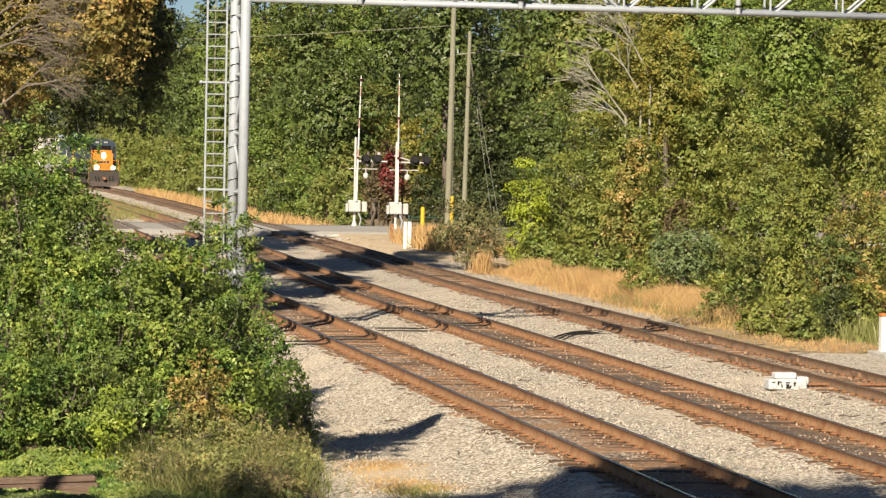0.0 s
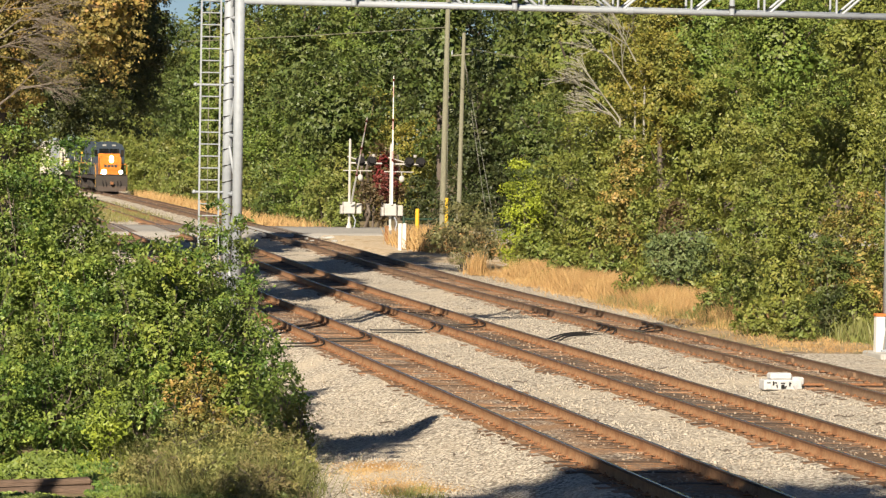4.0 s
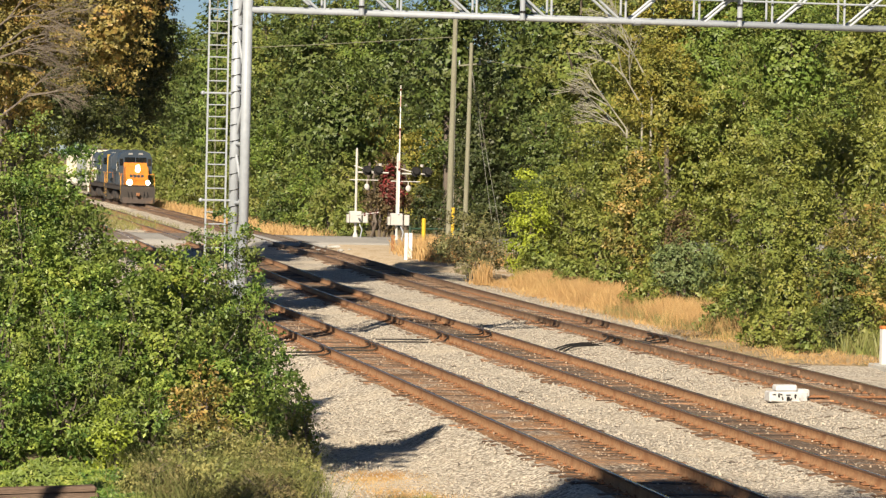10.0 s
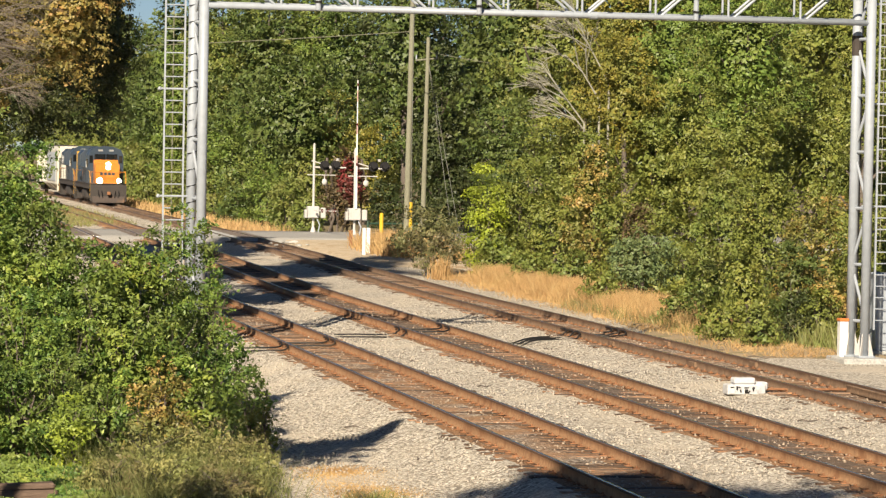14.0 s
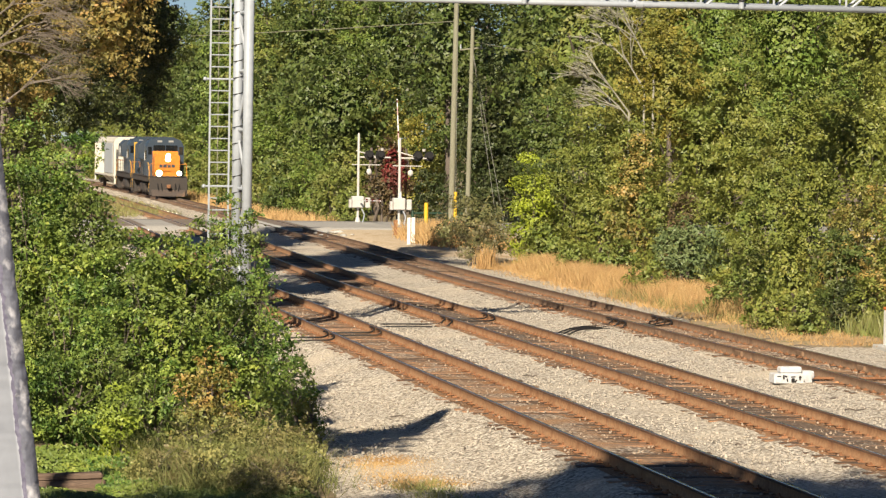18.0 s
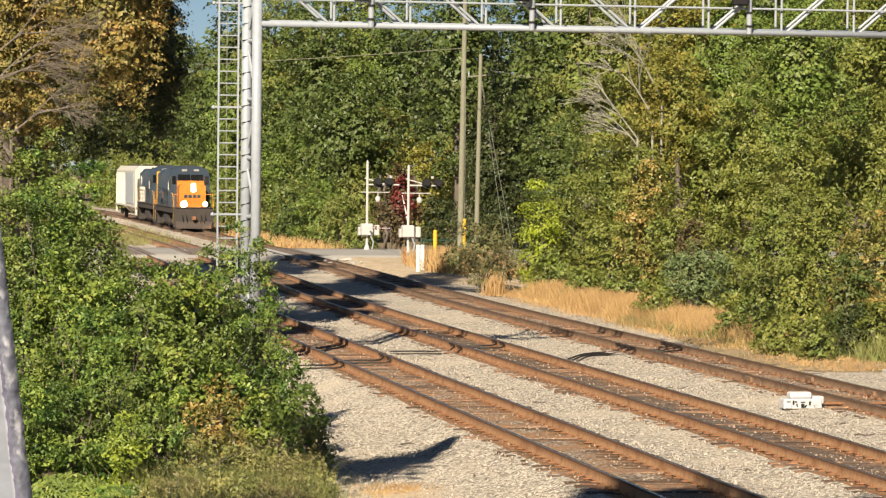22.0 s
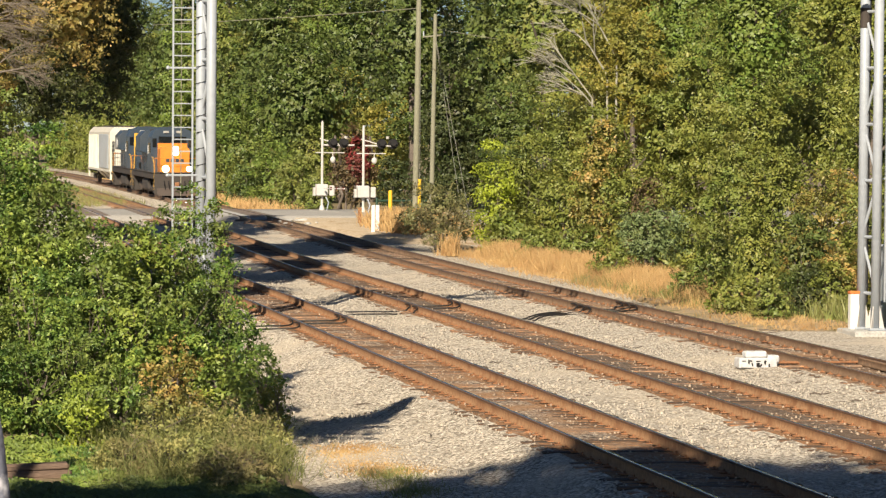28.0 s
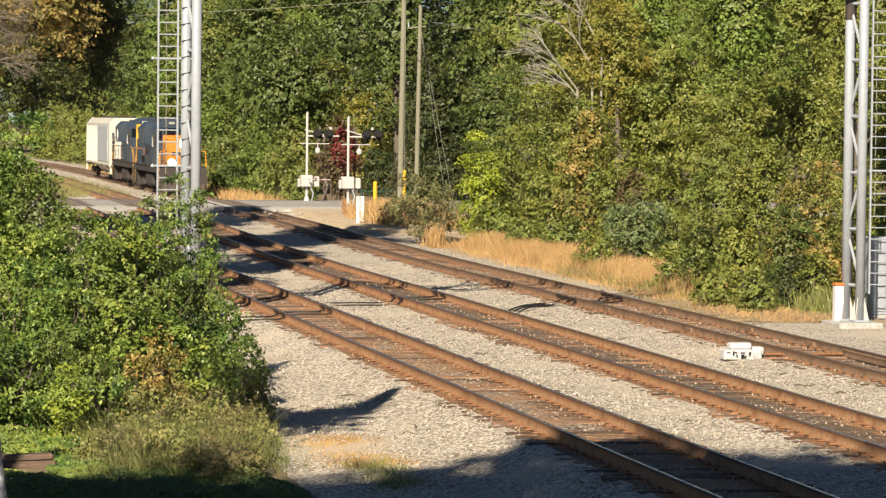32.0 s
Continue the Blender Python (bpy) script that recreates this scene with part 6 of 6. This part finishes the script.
GR = np.random.default_rng(21)
grass("weeds", "dense mound of grey-green weed stalks at the foot of the thicket", LEAVES["stalk"], tufts(GR, 5500, lambda y: 4.6 + 0 * y, lambda y: 6.7 + 0 * y, 46.6, 51.6, -0.55, 0.35), 0.15, 0.8, 0.006, GR, 0.6)
grass("dry_grass", "tall straw-coloured dry grass along the track", STRAW, tufts(GR, 34000, lambda y: 25.3 + 0.03 * (y - 75), lambda y: 27.0 + 0.034 * (y - 75), 100, 127, -0.5), 0.22, 0.85, 0.012, GR, 0.5)
grass("dry_grass", "tall reddish dry grass thinning out towards the bushes", STRAW, tufts(GR, 5200, lambda y: 25.7 + 0 * y, lambda y: 27.6 + 0 * y, 90, 101, -0.5, 0.22), 0.25, 0.8, 0.010, GR, 0.4)
grass("dry_grass", "short straw-coloured grass at the edge of the ballast", STRAW, tufts(GR, 20000, lambda y: 24.6 + 0.02 * (y - 75), lambda y: 27.2 + 0.02 * (y - 75), 80, 131, -0.48), 0.05, 0.24, 0.010, GR, 0.7)
grass("weeds", "low olive weeds between the dry grass and the bushes", LEAVES["weed"], tufts(GR, 12000, lambda y: 25.6 + 0 * y, lambda y: 28.2 + 0 * y, 84, 105, -0.48, 0.3), 0.08, 0.45, 0.012, GR, 0.5)
grass("weeds", "reedy green weeds beside the tower", LEAVES["reed"], tufts(GR, 450, lambda y: 27.2 + 0 * y, lambda y: 27.9 + 0 * y, 81.0, 84.5, -0.48, 0.25), 0.3, 1.0, 0.018, GR, 0.25)
grass("dry_grass", "straw-coloured tussock beside the grey-green shrub", STRAW, tufts(GR, 380, lambda y: 25.4 + 0 * y, lambda y: 25.7 + 0 * y, 127.5, 128.2, -0.5, 0.16), 0.4, 1.1, 0.018, GR, 0.15)
grass("dry_grass", "reddish dry grass beside the marker posts", STRAW, tufts(GR, 6000, lambda y: 27.2 + 0 * y, lambda y: 30.0 + 0 * y, 146, 158, -0.35), 0.4, 1.3, 0.03, GR)
grass("dry_grass", "dry grass beside the road", STRAW, tufts(GR, 5000, lambda y: 25.6 + 0 * y, lambda y: 28.0 + 0 * y, 186, 300, -0.5), 0.3, 0.9, 0.03, GR)
grass("dry_grass", "patch of short yellow grass on the service road", STRAW, tufts(GR, 15000, lambda y: 8.3 + 0 * y, lambda y: 9.3 + 0 * y, 47.6, 52.2, -0.62, 0.26), 0.03, 0.11, 0.009, GR, 0.8)
grass("weeds", "small green weeds sprouting from the gravel", LEAVES["weed"], tufts(GR, 1500, lambda y: 8.3 + 0 * y, lambda y: 8.8 + 0 * y, 45, 48.2, -0.62, 0.2), 0.05, 0.2, 0.012, GR, 0.6)
grass("weeds", "small green weeds sprouting from the gravel", LEAVES["lush"], tufts(GR, 260, lambda y: 7.9 + 0 * y, lambda y: 8.2 + 0 * y, 56.5, 57.2, -0.62, 0.12), 0.05, 0.25, 0.012, GR, 0.6)
grass("weeds", "low green weeds between the tracks", LEAVES["weed"], tufts(GR, 5000, lambda y: 13.9 + 0 * y, lambda y: 20 + 0 * y, 195, 260, -0.3), 0.15, 0.5, 0.03, GR)


def ground_cover(label, n, xa, xb, ya, yb, base, rise, leaf, tone, seed):
    """Low leafy cover over an uneven, humped surface."""
    rng = np.random.default_rng(seed)
    x, y = rng.uniform(xa, xb, n), rng.uniform(ya, yb, n)
    hump = np.array([noise.noise((a * 0.9, b * 0.5, seed)) + 0.5 * noise.noise((a * 2.6, b * 1.6, seed + 3)) for a, b in zip(x, y)])
    edge = np.clip((xb + 0.5 * np.array([noise.noise((b * 0.8, seed, 1)) for b in y]) - x) / 0.7, 0, 1) * np.clip((y - ya) / 0.6, 0, 1)
    z = base + edge * rise * np.clip(0.45 + 0.6 * hump, 0.05, 1.2) * (0.55 + 0.45 * rng.random(n))
    keep = edge > 0.03
    p = np.stack([x, y, z], 1)[keep]
    u = np.tile([0.1, -0.7, 0.5], (len(p), 1))
    tagged(new("ground_cover", leaf_mesh("ground_cover", p, u, np.ones(len(p)), leaf, LEAVES[tone], rng)), label, "plants", "", "stuff")


# deep tone paints the shaded part of the cover, lush the sunlit part
ground_cover("low leafy plants at the foot of the thicket, shade put into their dark green", 30000, 1.6, 7.0, 42.6, 46.6, -0.64, 0.36, 0.06, "deep", 3)
ground_cover("low yellow-green leafy plants beside the old timbers", 9000, 1.6, 5.6, 45.2, 47.6, -0.64, 0.26, 0.045, "lush", 8)
ground_cover("low yellow-green leafy plants beside the old timbers", 9000, 3.5, 6.2, 46.8, 51.0, -0.64, 0.34, 0.045, "lush", 17)
ground_cover("low yellow-green leafy plants beside the old timbers", 9000, 1.4, 4.4, 48.5, 51.5, -0.62, 0.55, 0.05, "vine", 29)


def fallen_timber(x, y, z, turn, length, tall):
    bm = B()
    box(bm, -length, length, -0.13, 0.13, 0, tall, 0.03)
    bmesh.ops.subdivide_edges(bm, edges=bm.edges[:], cuts=3)
    for v in bm.verts:
        v.co += Vector((0, 0.025 * noise.noise(v.co * 3), 0.025 * noise.noise(v.co * 4 + Vector((5, 0, 0)))))
    tagged(part("timber", bm, OLD_TIMBER, None, "old squared timber lying at the foot of the thicket", pose(x, y, z, 0, -1.5, turn)), "", "timber", "old timbers")


fallen_timber(1.72, 48.2, -0.68, 2, 1.95, 0.15)
fallen_timber(1.70, 48.22, -0.526, 2, 1.93, 0.10)


def twig(x, y, z, length, turn, r=0.018):
    bm = B()
    pts = [Vector((length * (k / 4 - 0.5), 0.06 * math.sin(k * 1.7) * length, r + 0.02 * math.sin(k * 2.1))) for k in range(5)]
    for k in range(4):
        rod(bm, pts[k], pts[k + 1], r * (1 - 0.15 * k), r * (1 - 0.15 * (k + 1)), 6)
    rod(bm, pts[2], pts[2] + Vector((length * 0.15, length * 0.12, 0.04)), r * 0.6, r * 0.3, 5)
    tagged(part("twig", bm, BARK, None, "dark broken stick lying on the ballast", pose(x, y, z, 0, 0, turn)), "", "stick", "sticks on the ballast")


for x, y, ln, tn in ((14.35, 66.5, 0.55, 40), (18.55, 70.8, 0.7, 25), (14.3, 57.9, 0.3, 60), (14.75, 51.2, 0.25, 10), (19.0, 58.0, 0.5, 15), (19.3, 56.4, 0.6, 30), (18.8, 79.2, 0.4, 5), (14.2, 74.5, 0.5, 100), (10.3, 58.6, 0.9, 20), (19.5, 60.5, 0.5, 8), (24.2, 78.5, 0.9, 10), (24.6, 79.3, 0.7, -15), (23.9, 82.0, 1.1, 5), (10.2, 52.5, 0.35, 70), (14.0, 61.5, 0.3, 20), (18.6, 66.0, 0.4, -10)):
    twig(x, y, -0.46 if x > 23.5 or x < 11 else -0.28, ln, tn)


def brace_post():
    """The leaning white steel member close to the eye."""
    t = thing("steel_post", Matrix(), "white painted leaning steel post with a chipped grey edge", "post")
    a, b = Vector((0.119, 3.027, 4.934)), Vector((0.168, 3.006, 4.525))
    d = (b - a) / (b.z - a.z)
    foot, head = a + d * (-0.6 - a.z), a + d * (8.5 - a.z)
    ed, lf = Vector((-0.0165, 0.0006, 0)), Vector((-0.34, 0.02, 0))
    back = Vector((0, 0.10, 0))
    heights = list(np.linspace(-0.6, 4.2, 16)) + list(np.arange(4.21, 5.3, 0.0025)) + list(np.linspace(5.31, 8.5, 12))
    n = len(heights) - 1
    rows = []
    for hz in heights:
        p = foot.lerp(head, (hz + 0.6) / 9.1)
        w = 0.0016 * noise.noise((p.z * 30, 0, 0)) + 0.0012 * noise.noise((p.z * 95, 4, 0)) + 0.0012 * noise.noise((p.z * 230, 7, 0))
        g = 0.80 + 0.10 * noise.noise((p.z * 14, 9, 0)) + 0.10 * noise.noise((p.z * 75, 2, 0)) + 0.16 * noise.noise((p.z * 210, 6, 0))
        rows.append((p + Vector((0.6 * w, 0.012, 0)), p + ed * min(max(g, 0.45), 0.93), p + ed + Vector((w, 0.004, 0)), p + ed * 1.14, p + lf, p + lf + back, p + back))
    v = [c for r in rows for c in r]
    f, s = [], []
    for k in range(n):
        for j in range(7):
            j2 = (j + 1) % 7
            f.append((7 * k + j, 7 * k + j2, 7 * k + 7 + j2, 7 * k + 7 + j))
            # slot 2 is the strip whose dark colour paints the groove's shadow
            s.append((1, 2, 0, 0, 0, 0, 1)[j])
    raw_part("shaft", mesh_of("shaft", v, f, [POST_FACE, POST_EDGE, POST_GROOVE_SHADE], s), t)
    bm = B()
    box(bm, -0.1, 0.75, 2.6, 3.4, -0.75, -0.5, 0.02)
    part("footing", bm, CONCRETE, t)


brace_post()


# ---- what moves ----
def motions():
    speed, start = 3.46, 307.7
    for ob, behind, length in TRAIN:
        rows = []
        for k in range(17):
            y0 = start + behind - speed * k * 2
            a, b = y0 + 3.6, y0 + length - 3.6
            xa, xb = TRACKS[2] + bend(a), TRACKS[2] + bend(b)
            turn = math.atan2(xa - xb, b - a)
            rows.append((k * 2.0, pose(xa + math.sin(turn) * 3.6, y0, 0, 0, 0, math.degrees(turn))))
        walk(ob, rows)
    for w, y, r in WHEELS:
        walk(w, [(k * 0.2, pose(0, y, r) @ Matrix.Rotation(speed * k * 0.2 / r, 4, "X")) for k in range(161)])
    falls = (((0, 8), (1, 19), (2, 29), (3, 39), (3.5, 43), (5.5, 60), (8, 72), (9, 79), (10.5, 89), (20, 89), (32, 89)),
             ((0, 2), (8, 2), (15.5, 3), (17.5, 30), (18, 38), (18.5, 43), (19, 50), (19.5, 54), (20, 59), (22, 75), (24, 88), (28, 89), (32, 89)))
    for (arm, towards), rows in zip(ARMS, falls):
        walk(arm, [(t, pose(0.02, -0.42, 1.45, 0, 0, -6 if towards > 0 else 0) @ Matrix.Rotation(radians(-towards * a), 4, "X")) for t, a in rows])


motions()
